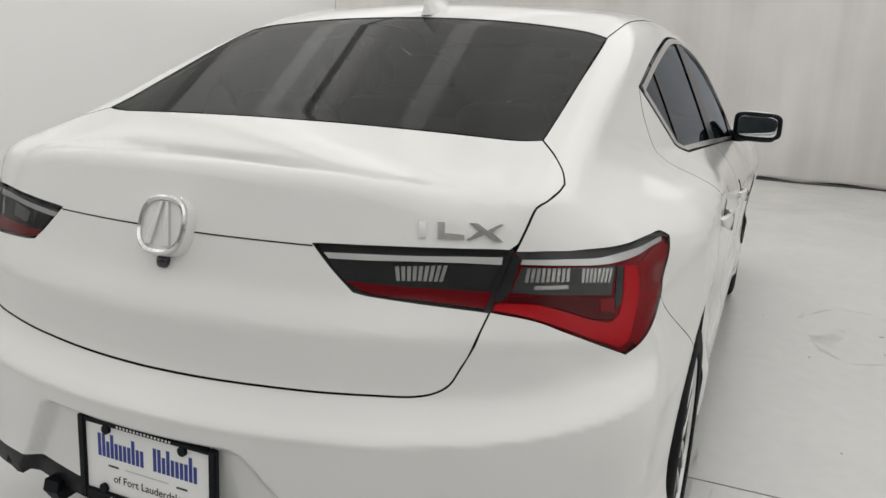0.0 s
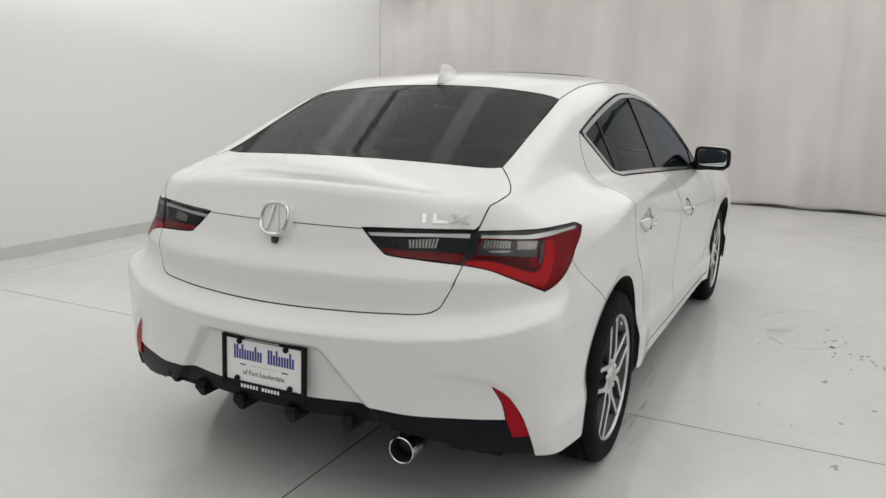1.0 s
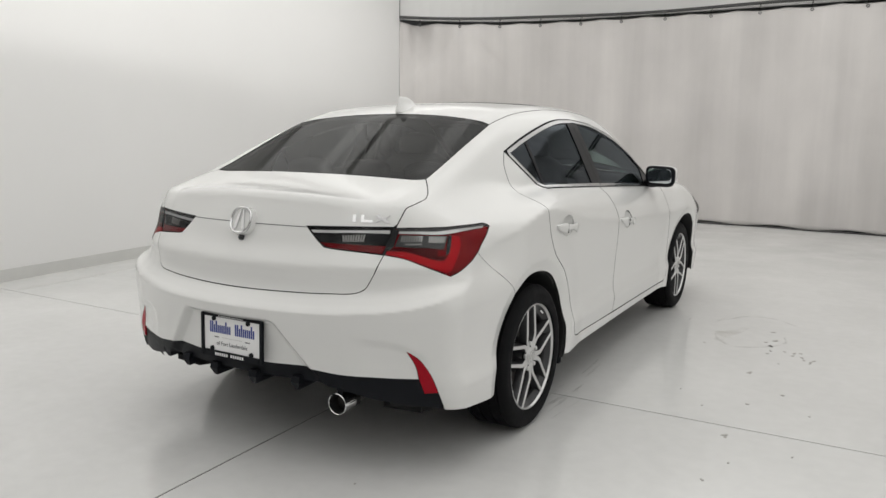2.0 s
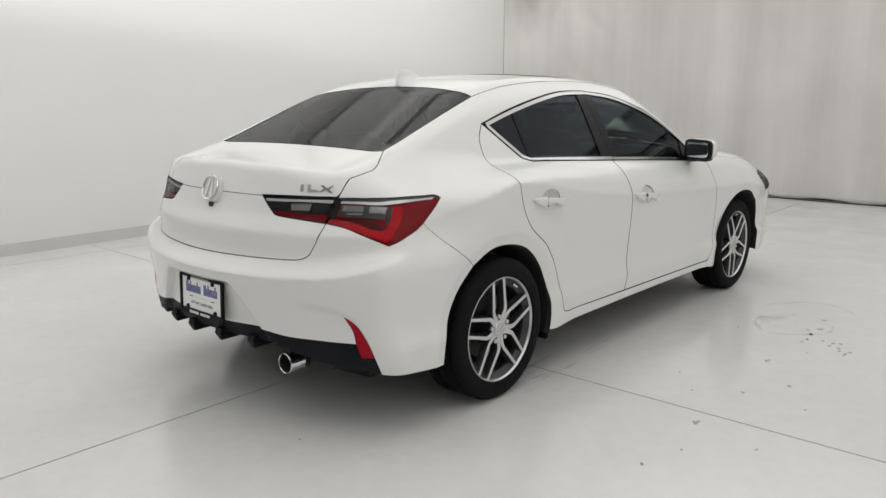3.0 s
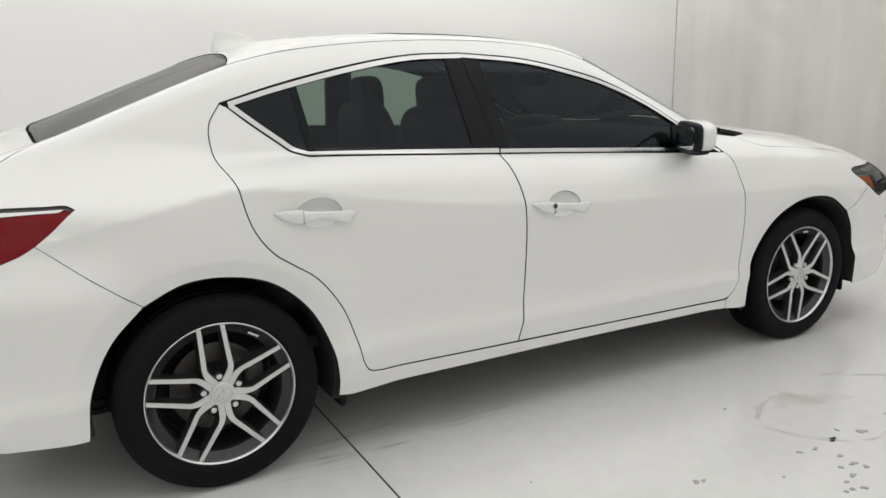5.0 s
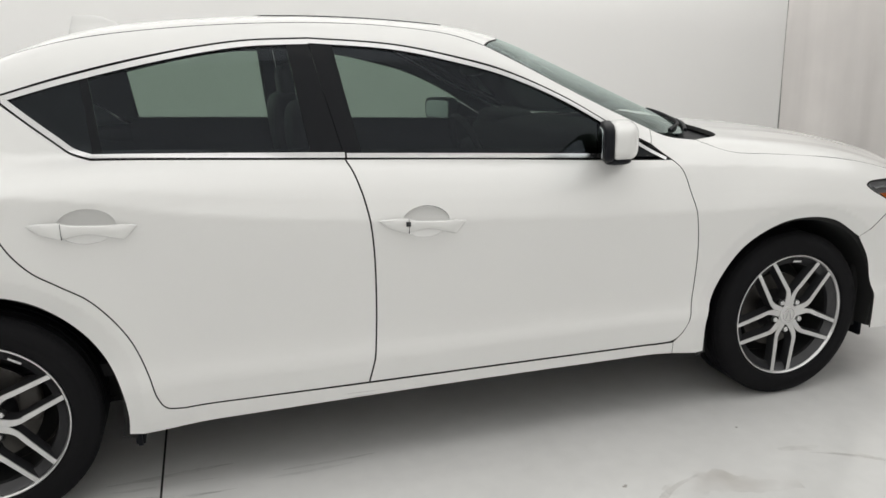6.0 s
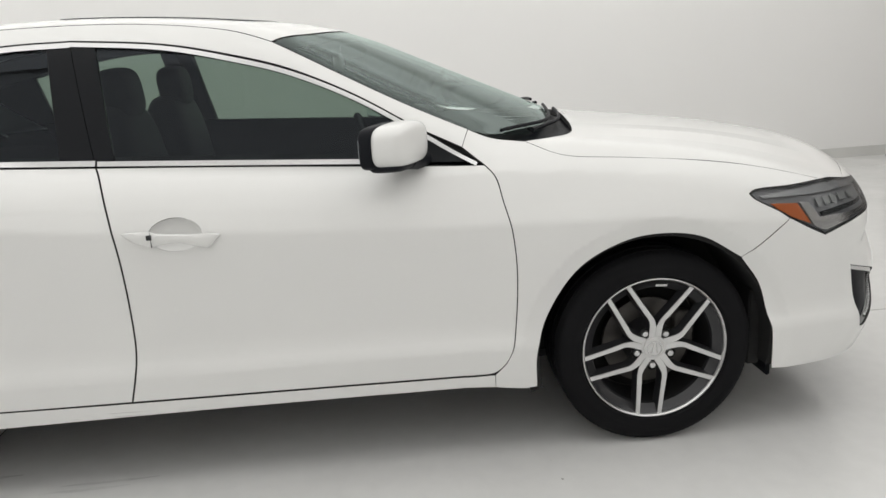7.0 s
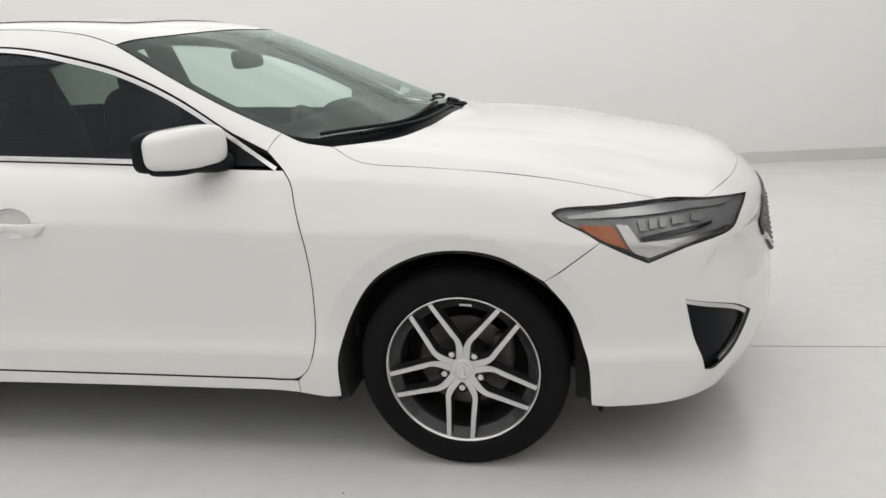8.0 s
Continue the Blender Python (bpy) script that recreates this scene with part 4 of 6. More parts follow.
panel("cowl", "top", [[(0, 2.48, 1.0), (0.40, 2.42, 0.99), (0.61, 2.31, 0.98), (0.685, 2.18, 0.99)], [(0.685, 2.18, 0.99), (0.725, 2.26, 0.975), (0.728, 2.32, 0.971), (0.70, 2.40, 0.97), (0.618, 2.47, 0.971), (0.417, 2.525, 0.98), (0, 2.57, 0.99)]],
      M_BLACK, gap=0.03, centre=True, level=-0.022, depth=0.01, label="black plastic cowl below the windshield")
panel("hood", "top", [[(0, 2.565, 0.985), (0.417, 2.52, 0.978), (0.618, 2.465, 0.971), (0.70, 2.39, 0.969), (0.735, 2.301, 0.971)], HOOD_SIDE, [HL_TOP2[0], HOOD_FRONT[0]], HOOD_FRONT],
      M_PAINT, gap=0.014, inset=0.0005, centre=True)
panel("trunk_lid", "lid", [[(0, -0.43, 1.09), (0.3, -0.425, 1.09), (0.53, -0.415, 1.085), (0.556, -0.407, 1.084)], LID_SIDE, LID_SIDE2, INNER_LAMP[0], INNER_LAMP[1], INNER_LAMP[2], LID_LOW],
      M_PAINT, gap=0.012, centre=True, inset=0.0022)

# rear bumper, diffuser and reflectors
REFL_OUT = [(0.687, -0.75, 0.495), (0.722, -0.719, 0.467), (0.757, -0.695, 0.41), (0.776, -0.675, 0.345)]
REFL_IN = [(0.687, -0.75, 0.495), (0.712, -0.73, 0.44), (0.722, -0.722, 0.392)]
BLACK_TOP = [(0.722, -0.722, 0.392), (0.587, -0.795, 0.395), (0.466, -0.844, 0.399), (0.339, -0.884, 0.405), (0.164, -0.918, 0.409), (0, -0.925, 0.409)]
panel("rear_bumper", "rear", [LID_LOW[::-1], LAMP_LOW2[::-1], LAMP_LOW[:2:-1], SEAM_Q, ARCH_R2, [(-0.379, 0.253), (-0.52, 0.262), (0.791, -0.657, 0.275)],
                              [(0.791, -0.657, 0.275), (0.776, -0.675, 0.345)], REFL_OUT[::-1], REFL_IN, BLACK_TOP], M_PAINT, gap=0.0085, depth=0.007, inset=0.0009, centre=True)
panel("reflector", "rear", [REFL_OUT, [(0.776, -0.675, 0.345), (0.738, -0.71, 0.338)], [(0.738, -0.71, 0.338), (0.722, -0.722, 0.392)], REFL_IN[::-1]], M_REDPLATE, gap=0.01, level=0.001, inset=0.001, pair=True, label="red curved rear reflector")
panel("diffuser", "rear", [BLACK_TOP[::-1], [(0.722, -0.722, 0.392), (0.738, -0.71, 0.338)], [(0.738, -0.71, 0.338), (0.776, -0.675, 0.345)], [(0.776, -0.675, 0.345), (0.789, -0.657, 0.275)],
                           [(0.789, -0.657, 0.275), (0.70, -0.73, 0.282), (0.60, -0.79, 0.298), (0.50, -0.83, 0.325), (0.40, -0.86, 0.345), (0.2, -0.89, 0.354), (0, -0.90, 0.356)]], M_BLACK, gap=0.02, level=-0.006, depth=0.12, centre=True, label="black plastic rear diffuser")
for fx in (-0.45, -0.285, -0.10, 0.10, 0.285, 0.45):
    bm = bmesh.new()
    yb = float(tail(0.34)) + 0.385 * fx * fx
    for sx in (-1, 1):
        vs = [bm.verts.new((fx + sx * w, y, z)) for w, y, z in ((0.019, yb + 0.012, 0.372), (0.020, yb + 0.006, 0.350), (0.008, yb + 0.020, 0.320), (0.007, yb + 0.12, 0.322), (0.012, yb + 0.12, 0.375))]
        bm.faces.new(vs)
    bm.verts.ensure_lookup_table()
    for i in range(5):
        j = (i + 1) % 5
        bm.faces.new([bm.verts[k] for k in (i, j, 5 + j, 5 + i)])
    bmesh.ops.recalc_face_normals(bm, faces=bm.faces)
    part("diffuser_fin", bm, M_BLACK, CAR)

# front bumper with grille and side intake
FOG = [[(0.841, 3.295, 0.534), (0.735, 3.44, 0.484), (0.628, 3.503, 0.429)], [(0.628, 3.503, 0.429), (0.666, 3.485, 0.403), (0.784, 3.40, 0.329)],
       [(0.784, 3.40, 0.329), (0.803, 3.375, 0.317), (0.819, 3.350, 0.322)], [(0.819, 3.350, 0.322), (0.829, 3.325, 0.405), (0.841, 3.295, 0.534)]]
GRILLE = [[(0, 3.6, 0.715), (0.33, 3.56, 0.700)], [(0.33, 3.56, 0.700), (0.44, 3.55, 0.650), (0.43, 3.57, 0.60)], [(0.43, 3.57, 0.60), (0.25, 3.62, 0.50), (0, 3.64, 0.47)]]
panel("front_bumper", "front", [GRILLE[2][::-1], GRILLE[1][::-1], GRILLE[0][::-1], [(0, 3.6, 0.712), HOOD_FRONT[-1]], HOOD_FRONT[::-1], [HOOD_FRONT[0], (0.474, 3.505, 0.749)], HL_LOW3[::-1], HL_LOW2[::-1],
                                [(0.879, 3.07, 0.705), (2.92, 0.598)], ARCH_F2, [(3.042, 0.222), (0.85, 3.2, 0.222), (0.80, 3.38, 0.225), (0.5, 3.52, 0.23), (0, 3.62, 0.23)]],
      M_PAINT, gap=0.011, depth=0.007, inset=0.0003, centre=True, holes=[FOG])
panel("intake", "front", FOG, M_BLACK, gap=0.02, level=-0.02, inset=-0.002, pair=True, label="black mesh air intake")
strip("intake_trim", "front", FOG[0], 0.003, 0.015, M_SATIN, level=-0.006, pair=True, label="bright metal intake trim")
strip("intake_trim", "front", FOG[1], 0.003, 0.011, M_SATIN, level=-0.006, pair=True, label="bright metal intake trim")
grille = panel("grille", "front", GRILLE, M_GRILLE, gap=0.02, level=0.008, inset=0.002, centre=True, label="black grille")
for row in range(9):
    for col in range(-7, 8):
        gx, gz = col * 0.056 + (row % 2) * 0.028, 0.52 + row * 0.026
        if abs(gx) > 0.40 - 0.9 * max(0.0, 0.60 - gz) or gz > 0.69 - 0.25 * max(0.0, abs(gx) - 0.3):
            continue
        q = onto(np.array([[gx, 2.9, gz]]), np.array([[0.0, 1.0, 0.0]]), 0.05, 1.2)[0]
        bm = bmesh.new()
        base = [bm.verts.new((q[0] + dx, q[1] + 0.006, q[2] + dz)) for dx, dz in ((-0.017, 0), (0, -0.008), (0.017, 0), (0, 0.008))]
        peak = bm.verts.new((q[0], q[1] + 0.014, q[2]))
        for i in range(4):
            bm.faces.new((base[i], base[(i + 1) % 4], peak))
        bmesh.ops.recalc_face_normals(bm, faces=bm.faces)
        part("grille_stud", bm, M_BEZEL, grille, smooth=False)
strip("grille_frame", "front", [*GRILLE[2][:2]], -0.014, 0.0, M_SATIN, level=0.010, depth=0.02, pair=True, label="dark metal grille surround")

# dark shell behind the panel gaps, its black standing in for their shade
def shell(name, kind, us, vs, level, keep):
    uu, vv = np.meshgrid(us, vs, indexing="ij")
    p = solid(kind, np.stack([uu.ravel(), vv.ravel()], 1))
    p = p + slope(p) * level
    ok = keep(p)
    faces, nv = [], len(vs)
    for i in range(len(us) - 1):
        for j in range(nv - 1):
            f = (i * nv + j, (i + 1) * nv + j, (i + 1) * nv + j + 1, i * nv + j + 1)
            if all(ok[k] for k in f):
                faces.append(f)
    me = bpy.data.meshes.new(name)
    me.from_pydata([tuple(v) for v in p], [], faces)
    me.materials.append(M_SHELL)
    ob = new(name, me)
    ob.parent = CAR
    return ob


def off_wheels(p):
    return (np.hypot(p[:, 1], p[:, 2] - 0.312) > 0.385) & (np.hypot(p[:, 1] - 2.67, p[:, 2] - 0.312) > 0.385)


ang = np.linspace(-0.46, math.pi + 0.46, 150) * RT
shell("inner_body", "tube", np.linspace(-0.45, 3.1, 150), ang, -0.038, lambda p: off_wheels(p) & (p[:, 2] < belt(p[:, 1]) - 0.01) & (p[:, 2] > 0.222))
shell("inner_body", "rear", np.linspace(-1.25, 1.25, 90) * RR, np.linspace(0.26, 0.97, 40), -0.034, lambda p: off_wheels(p) & ((p[:, 2] > 0.375) | (np.abs(p[:, 0]) > 0.58)))
shell("inner_body", "front", np.linspace(-1.25, 1.25, 90) * RR, np.linspace(0.23, 0.74, 40), -0.034, lambda p: off_wheels(p))
shell("inner_body", "top", np.linspace(-0.74, 0.74, 50), np.linspace(2.45, 3.45, 40), -0.03, lambda p: p[:, 2] > 0.7)
shell("inner_body", "top", np.linspace(-0.6, 0.6, 40), np.linspace(-0.74, -0.40, 20), -0.03, lambda p: p[:, 2] > 0.9)
under = slab("underbody", [(-0.78, 0.4), (-0.78, 2.25), (-0.52, 2.3), (-0.52, 3.03), (-0.70, 3.06), (-0.66, 3.3), (0, 3.52), (0.66, 3.3), (0.70, 3.06), (0.52, 3.03), (0.52, 2.3), (0.78, 2.25), (0.78, 0.4),
                            (0.52, 0.38), (0.52, -0.36), (0.72, -0.39), (0.66, -0.60), (0.5, -0.62), (0.4, -0.45), (-0.4, -0.45), (-0.5, -0.62), (-0.66, -0.60), (-0.72, -0.39), (-0.52, -0.36), (-0.52, 0.38)], 0.215, 0.24, M_SHELL)
block("floor_pan", (-0.66, 0.42, 0.145), (0.66, 2.24, 0.22), M_SHELL, CAR, 0.02)
block("floor_pan", (-0.50, -0.42, 0.175), (0.50, 0.36, 0.22), M_SHELL, CAR, 0.02)
block("floor_pan", (-0.50, 2.30, 0.165), (0.50, 3.30, 0.22), M_SHELL, CAR, 0.02)
under.parent = CAR
under["label"] = "black underbody tray"
# wheel housings
for wy, lo, hi in ((0.0, -0.14, 0.27), (2.67, -0.27, 0.22)):
    for s in (1, -1):
        bm = bmesh.new()
        n = 40
        rows = []
        turns = [lo + (math.pi + hi - lo) * k / n for k in range(n + 1)]
        for r, behind in ((0.408, 0.013), (0.366, 0.011)):
            ring_pts = lift([(wy - r * math.cos(a), 0.312 + r * math.sin(a)) for a in turns])
            rows.append([bm.verts.new((s * (float(p[0]) - behind), float(p[1]), float(p[2]))) for p in ring_pts])
        rows.append([bm.verts.new((s * 0.56, wy - 0.366 * math.cos(a), 0.312 + 0.366 * math.sin(a))) for a in turns])
        hubv = bm.verts.new((s * 0.56, wy, 0.312))
        for a, b in zip(rows, rows[1:]):
            for k in range(n):
                bm.faces.new((a[k], a[k + 1], b[k + 1], b[k]))
        for k in range(n):
            bm.faces.new((rows[-1][k], rows[-1][k + 1], hubv))
        part("wheel_housing", bm, M_SHELL, CAR)
for s in (1, -1):
    block("wheel_liner", (s * 0.56, 2.995, 0.21), (s * 0.80, 3.034, 0.46), M_SHELL, CAR, 0.004)
    block("mud_guard", (s * 0.70, 3.06, 0.165), (s * 0.80, 3.075, 0.23), M_BLACK, CAR, 0.004)
    block("mud_guard", (s * 0.72, 0.385, 0.17), (s * 0.83, 0.41, 0.26), M_BLACK, CAR, 0.006)
tagged(CAR, "white pearl four-door sedan with tinted windows, parked on the floor", "car")

# ---- lamps ----
def lamp_layers(name, label, runs, pieces, kind, housing):
    """A lamp: dark housing, coloured inner pieces and a clear lens over them, on both sides."""
    bases = panel(name, kind, runs, housing, gap=0.012, level=-0.0125, depth=0.0, inset=-0.004, pair=True, label=label)
    for nm, poly, mat, lev in pieces:
        made = panel(nm, kind, poly, mat, gap=0.010, level=lev * 0.45, depth=0.003, inset=0.0, pair=True)
        for piece, base in zip(made, bases):
            piece.parent = base
    lens = panel("lens", kind, runs, M_LENS, gap=0.014, level=0.0015, depth=0.012, inset=0.0018, pair=True)
    for piece, base in zip(lens, bases):
        piece.parent = base
        piece.visible_shadow = False
    return bases


OUTER_LAMP = [LAMP_TOP[::-1], LAMP_LOW, LAMP_LOW2, [(0.579, -0.731, 0.831), (0.602, -0.689, 0.925)]]


def poly(*pts):
    """Straight-sided outline."""
    return [[a, b] for a, b in zip(pts, pts[1:] + pts[:1])]


def ribs(n, a, b, c, d):
    """Narrow upright facets across a four-cornered patch a-b (top), d-c (bottom)."""
    a, b, c, d = (np.array(v) for v in (a, b, c, d))
    out = []
    for k in range(n):
        s, t = (k + 0.12) / n, (k + 0.78) / n
        out.append(poly(tuple(a + (b - a) * s), tuple(a + (b - a) * t), tuple(d + (c - d) * t), tuple(d + (c - d) * s)))
    return out


BEZEL_LOW = [(0.615, -0.686, 0.914), (0.675, -0.646, 0.914), (0.721, -0.596, 0.912), (0.743, -0.564, 0.915), (0.764, -0.521, 0.918), (0.781, -0.44, 0.917), (0.793, -0.371, 0.917)]
CHROME_LOW = [(0.797, -0.382, 0.91), (0.78, -0.494, 0.909), (0.76, -0.548, 0.904), (0.738, -0.582, 0.901), (0.715, -0.609, 0.901), (0.676, -0.648, 0.904), (0.613, -0.689, 0.906)]
PIPE_OUT = [(0.776, -0.531, 0.892), (0.785, -0.536, 0.858), (0.788, -0.571, 0.812), (0.783, -0.598, 0.774)]
outer = [
    ("pocket", poly((0.617, -0.688, 0.902), (0.75, -0.569, 0.896), (0.75, -0.593, 0.851), (0.606, -0.705, 0.861)), M_BEZEL, -0.016),
    ("inner_frame", poly((0.6, -0.692, 0.921), (0.613, -0.685, 0.918), (0.604, -0.706, 0.861), (0.594, -0.716, 0.848), (0.583, -0.722, 0.845)), M_SMOKE, -0.010),
    ("upper_bezel", [LAMP_TOP[::-1], [LAMP_TOP[0], BEZEL_LOW[-1]], BEZEL_LOW[::-1], [BEZEL_LOW[0], LAMP_TOP[-1]]], M_BEZEL, -0.009),
    ("chrome_strip", [BEZEL_LOW, [BEZEL_LOW[-1], CHROME_LOW[0]], CHROME_LOW, [CHROME_LOW[-1], BEZEL_LOW[0]]], M_STRIP, -0.006),
    ("dark_gap", poly((0.751, -0.568, 0.896), (0.76, -0.557, 0.895), (0.767, -0.58, 0.839), (0.759, -0.598, 0.827)), M_SMOKE, -0.008),
    ("inner_red", [[(0.601, -0.709, 0.855), (0.682, -0.657, 0.856), (0.754, -0.59, 0.849)], [(0.754, -0.59, 0.849), (0.761, -0.606, 0.815)], [(0.761, -0.606, 0.815), (0.728, -0.636, 0.817), (0.686, -0.664, 0.833), (0.644, -0.689, 0.845), (0.601, -0.712, 0.848)], [(0.601, -0.712, 0.848), (0.601, -0.709, 0.855)]], M_REDDARK, -0.010),
    ("inner_block", poly((0.734, -0.613, 0.846), (0.754, -0.592, 0.845), (0.758, -0.601, 0.825), (0.737, -0.621, 0.826)), M_RED, -0.006),
    ("light_pipe", [[(0.583, -0.727, 0.834), (0.631, -0.705, 0.825), (0.691, -0.674, 0.805), (0.733, -0.646, 0.785), (0.773, -0.613, 0.766)], [(0.773, -0.613, 0.766), PIPE_OUT[-1]], PIPE_OUT[::-1], [PIPE_OUT[0], (0.76, -0.557, 0.895)], [(0.76, -0.557, 0.895), (0.765, -0.575, 0.85), (0.765, -0.597, 0.82)], [(0.765, -0.597, 0.82), (0.755, -0.616, 0.809), (0.729, -0.637, 0.814)], [(0.729, -0.637, 0.814), (0.686, -0.665, 0.83), (0.645, -0.69, 0.842), (0.587, -0.721, 0.844)], [(0.587, -0.721, 0.844), (0.583, -0.727, 0.834)]], M_REDBRIGHT, -0.005),
    ("side_red", [[(0.778, -0.527, 0.892), (0.787, -0.474, 0.902), (0.796, -0.387, 0.909)], [(0.796, -0.387, 0.909), (0.806, -0.361, 0.899)], [(0.806, -0.361, 0.899), (0.807, -0.399, 0.864), (0.81, -0.452, 0.823), (0.81, -0.489, 0.802), (0.807, -0.538, 0.783), (0.797, -0.577, 0.765)], [(0.797, -0.577, 0.765), PIPE_OUT[-1]], PIPE_OUT[::-1], [PIPE_OUT[0], (0.778, -0.527, 0.892)]], M_RED, -0.008),
]
for r in ribs(9, (0.623, -0.685, 0.9), (0.688, -0.639, 0.898), (0.689, -0.645, 0.877), (0.622, -0.692, 0.877)) + ribs(8, (0.703, -0.624, 0.897), (0.747, -0.575, 0.893), (0.746, -0.588, 0.871), (0.704, -0.631, 0.874)):
    outer.append(("clear_facet", r, M_CLEAR, -0.012))
outer.append(("reflector_bar", poly((0.639, -0.684, 0.872), (0.686, -0.649, 0.872), (0.689, -0.649, 0.866), (0.637, -0.686, 0.866)), M_CLEAR, -0.011))
tail_lamps = lamp_layers("tail_lamp", "wrap-around tail lamp with red light pipe and clear facets", OUTER_LAMP, outer, "rear", M_SMOKE)
for piece, base in zip(panel("red_base", "rear", OUTER_LAMP, M_RED, gap=0.014, level=-0.0095, depth=0.0, inset=0.0008, pair=True), tail_lamps):
    piece.parent = base
inner = [
    ("chrome_strip", [[(0.305, -0.799, 0.91), (0.377, -0.78, 0.912), (0.466, -0.75, 0.914), (0.585, -0.7, 0.917)], [(0.585, -0.7, 0.917), (0.585, -0.703, 0.905)], [(0.585, -0.703, 0.905), (0.467, -0.752, 0.905), (0.379, -0.782, 0.902), (0.315, -0.8, 0.901)], [(0.315, -0.8, 0.901), (0.305, -0.799, 0.91)]], M_STRIP, -0.006),
    ("red_strip", [[(0.348, -0.802, 0.868), (0.43, -0.778, 0.865), (0.516, -0.745, 0.863), (0.577, -0.719, 0.861)], [(0.577, -0.719, 0.861), (0.57, -0.732, 0.836)], [(0.57, -0.732, 0.836), (0.477, -0.769, 0.845), (0.387, -0.797, 0.852), (0.37, -0.8, 0.857)], [(0.37, -0.8, 0.857), (0.348, -0.802, 0.868)]], M_REDMID, -0.008),
    ("louvre", poly((0.514, -0.733, 0.901), (0.578, -0.707, 0.902), (0.571, -0.72, 0.866), (0.516, -0.742, 0.869)), M_GLOSSBLACK, -0.010),
    ("bulb_port", [[(0.379, -0.786, 0.891), (0.393, -0.785, 0.881), (0.382, -0.791, 0.873), (0.366, -0.793, 0.879), (0.379, -0.786, 0.891)]], M_GLOSSBLACK, -0.010),
]
for r in ribs(9, (0.422, -0.771, 0.895), (0.506, -0.737, 0.901), (0.502, -0.747, 0.875), (0.428, -0.776, 0.873)):
    inner.append(("clear_facet", r, M_CLEAR, -0.012))
lamp_layers("lid_lamp", "smoked lamp on the trunk lid with a red lower strip", INNER_LAMP, inner, "rear", M_SMOKE)

HEAD = [HL_TOP, HL_TOP2, HL_LOW3[::-1], HL_LOW2[::-1], HL_LOW[::-1]]
head = [
    ("amber_marker", [[(0.877, 3.012, 0.754), (0.872, 3.06, 0.752), (0.863, 3.105, 0.748)], [(0.863, 3.105, 0.748), (0.868, 3.145, 0.680)], [(0.868, 3.145, 0.680), (0.878, 3.067, 0.716), (0.877, 3.012, 0.754)]], M_AMBER, -0.008),
    ("silver_blade", [[(0.859, 3.112, 0.752), (0.853, 3.144, 0.748)], [(0.853, 3.144, 0.748), (0.864, 3.175, 0.700)], [(0.864, 3.175, 0.700), (0.835, 3.295, 0.708), (0.70, 3.42, 0.708)], [(0.70, 3.42, 0.708), (0.677, 3.435, 0.699), (0.842, 3.294, 0.690), (0.862, 3.199, 0.655)],
                      [(0.862, 3.199, 0.655), (0.867, 3.158, 0.672), (0.859, 3.112, 0.752)]], M_SATIN, -0.008),
    ("upper_brow", [[(0.872, 2.98, 0.779), (0.83, 3.10, 0.783), (0.74, 3.27, 0.778), (0.56, 3.45, 0.755)], [(0.56, 3.45, 0.755), (0.62, 3.42, 0.748), (0.75, 3.30, 0.762), (0.84, 3.13, 0.768), (0.872, 2.99, 0.770)], [(0.872, 2.99, 0.770), (0.872, 2.98, 0.779)]], M_LAMPGREY, -0.007),
]
head.append(("dark_bar", [[(0.858, 3.175, 0.713), (0.833, 3.259, 0.727), (0.735, 3.375, 0.729)], [(0.735, 3.375, 0.729), (0.745, 3.372, 0.721)], [(0.745, 3.372, 0.721), (0.839, 3.263, 0.713), (0.861, 3.184, 0.699)], [(0.861, 3.184, 0.699), (0.858, 3.175, 0.713)]], M_SMOKE, -0.006))
for r in ribs(3, (0.838, 3.166, 0.755), (0.800, 3.250, 0.752), (0.815, 3.248, 0.730), (0.853, 3.172, 0.728)) + ribs(2, (0.798, 3.252, 0.752), (0.724, 3.358, 0.747), (0.750, 3.354, 0.734), (0.814, 3.251, 0.731)):
    head.append(("led_block", r, M_LED, -0.009))
for edge in (HL_TOP, HL_TOP2, HL_LOW, HL_LOW2, HL_LOW3):
    q = np.array(edge)
    c = np.array((0.835, 3.17, 0.735)) if edge is not HL_TOP2 and edge is not HL_LOW3 else np.array((0.74, 3.35, 0.735))
    d = c - q
    inner_edge = q + d / np.linalg.norm(d, axis=1)[:, None] * 0.009
    head.append(("lamp_rim", [[tuple(v) for v in q], [tuple(q[-1]), tuple(inner_edge[-1])], [tuple(v) for v in inner_edge[::-1]], [tuple(inner_edge[0]), tuple(q[0])]], M_SMOKE, -0.004))
lamp_layers("headlamp", "dark grey headlamp with amber marker and stepped clear blocks", HEAD, head, "front", M_HOUSING)

# ---- badges, camera, plate ----
def on_body(x, z, kind="rear"):
    """A point and the turned frame of the tail's surface."""
    p = onto(np.array([[x, -0.2, z]]), np.array([[0.0, -1.0, 0.0]]), 0.05, 1.2)
    n = Vector(slope(p)[0])
    side = Vector((0, 0, 1)).cross(n).normalized()
    return Vector(p[0]), side, n.cross(side), n


def prism(bm, c, u, v, n, pts, thick):
    lo = [bm.verts.new(c + u * a + v * b) for a, b in pts]
    hi = [bm.verts.new(c + u * a + v * b + n * thick) for a, b in pts]
    bm.faces.new(hi)
    bm.faces.new(lo[::-1])
    for i in range(len(pts)):
        j = (i + 1) % len(pts)
        bm.faces.new((lo[i], lo[j], hi[j], hi[i]))
    bmesh.ops.recalc_face_normals(bm, faces=bm.faces)


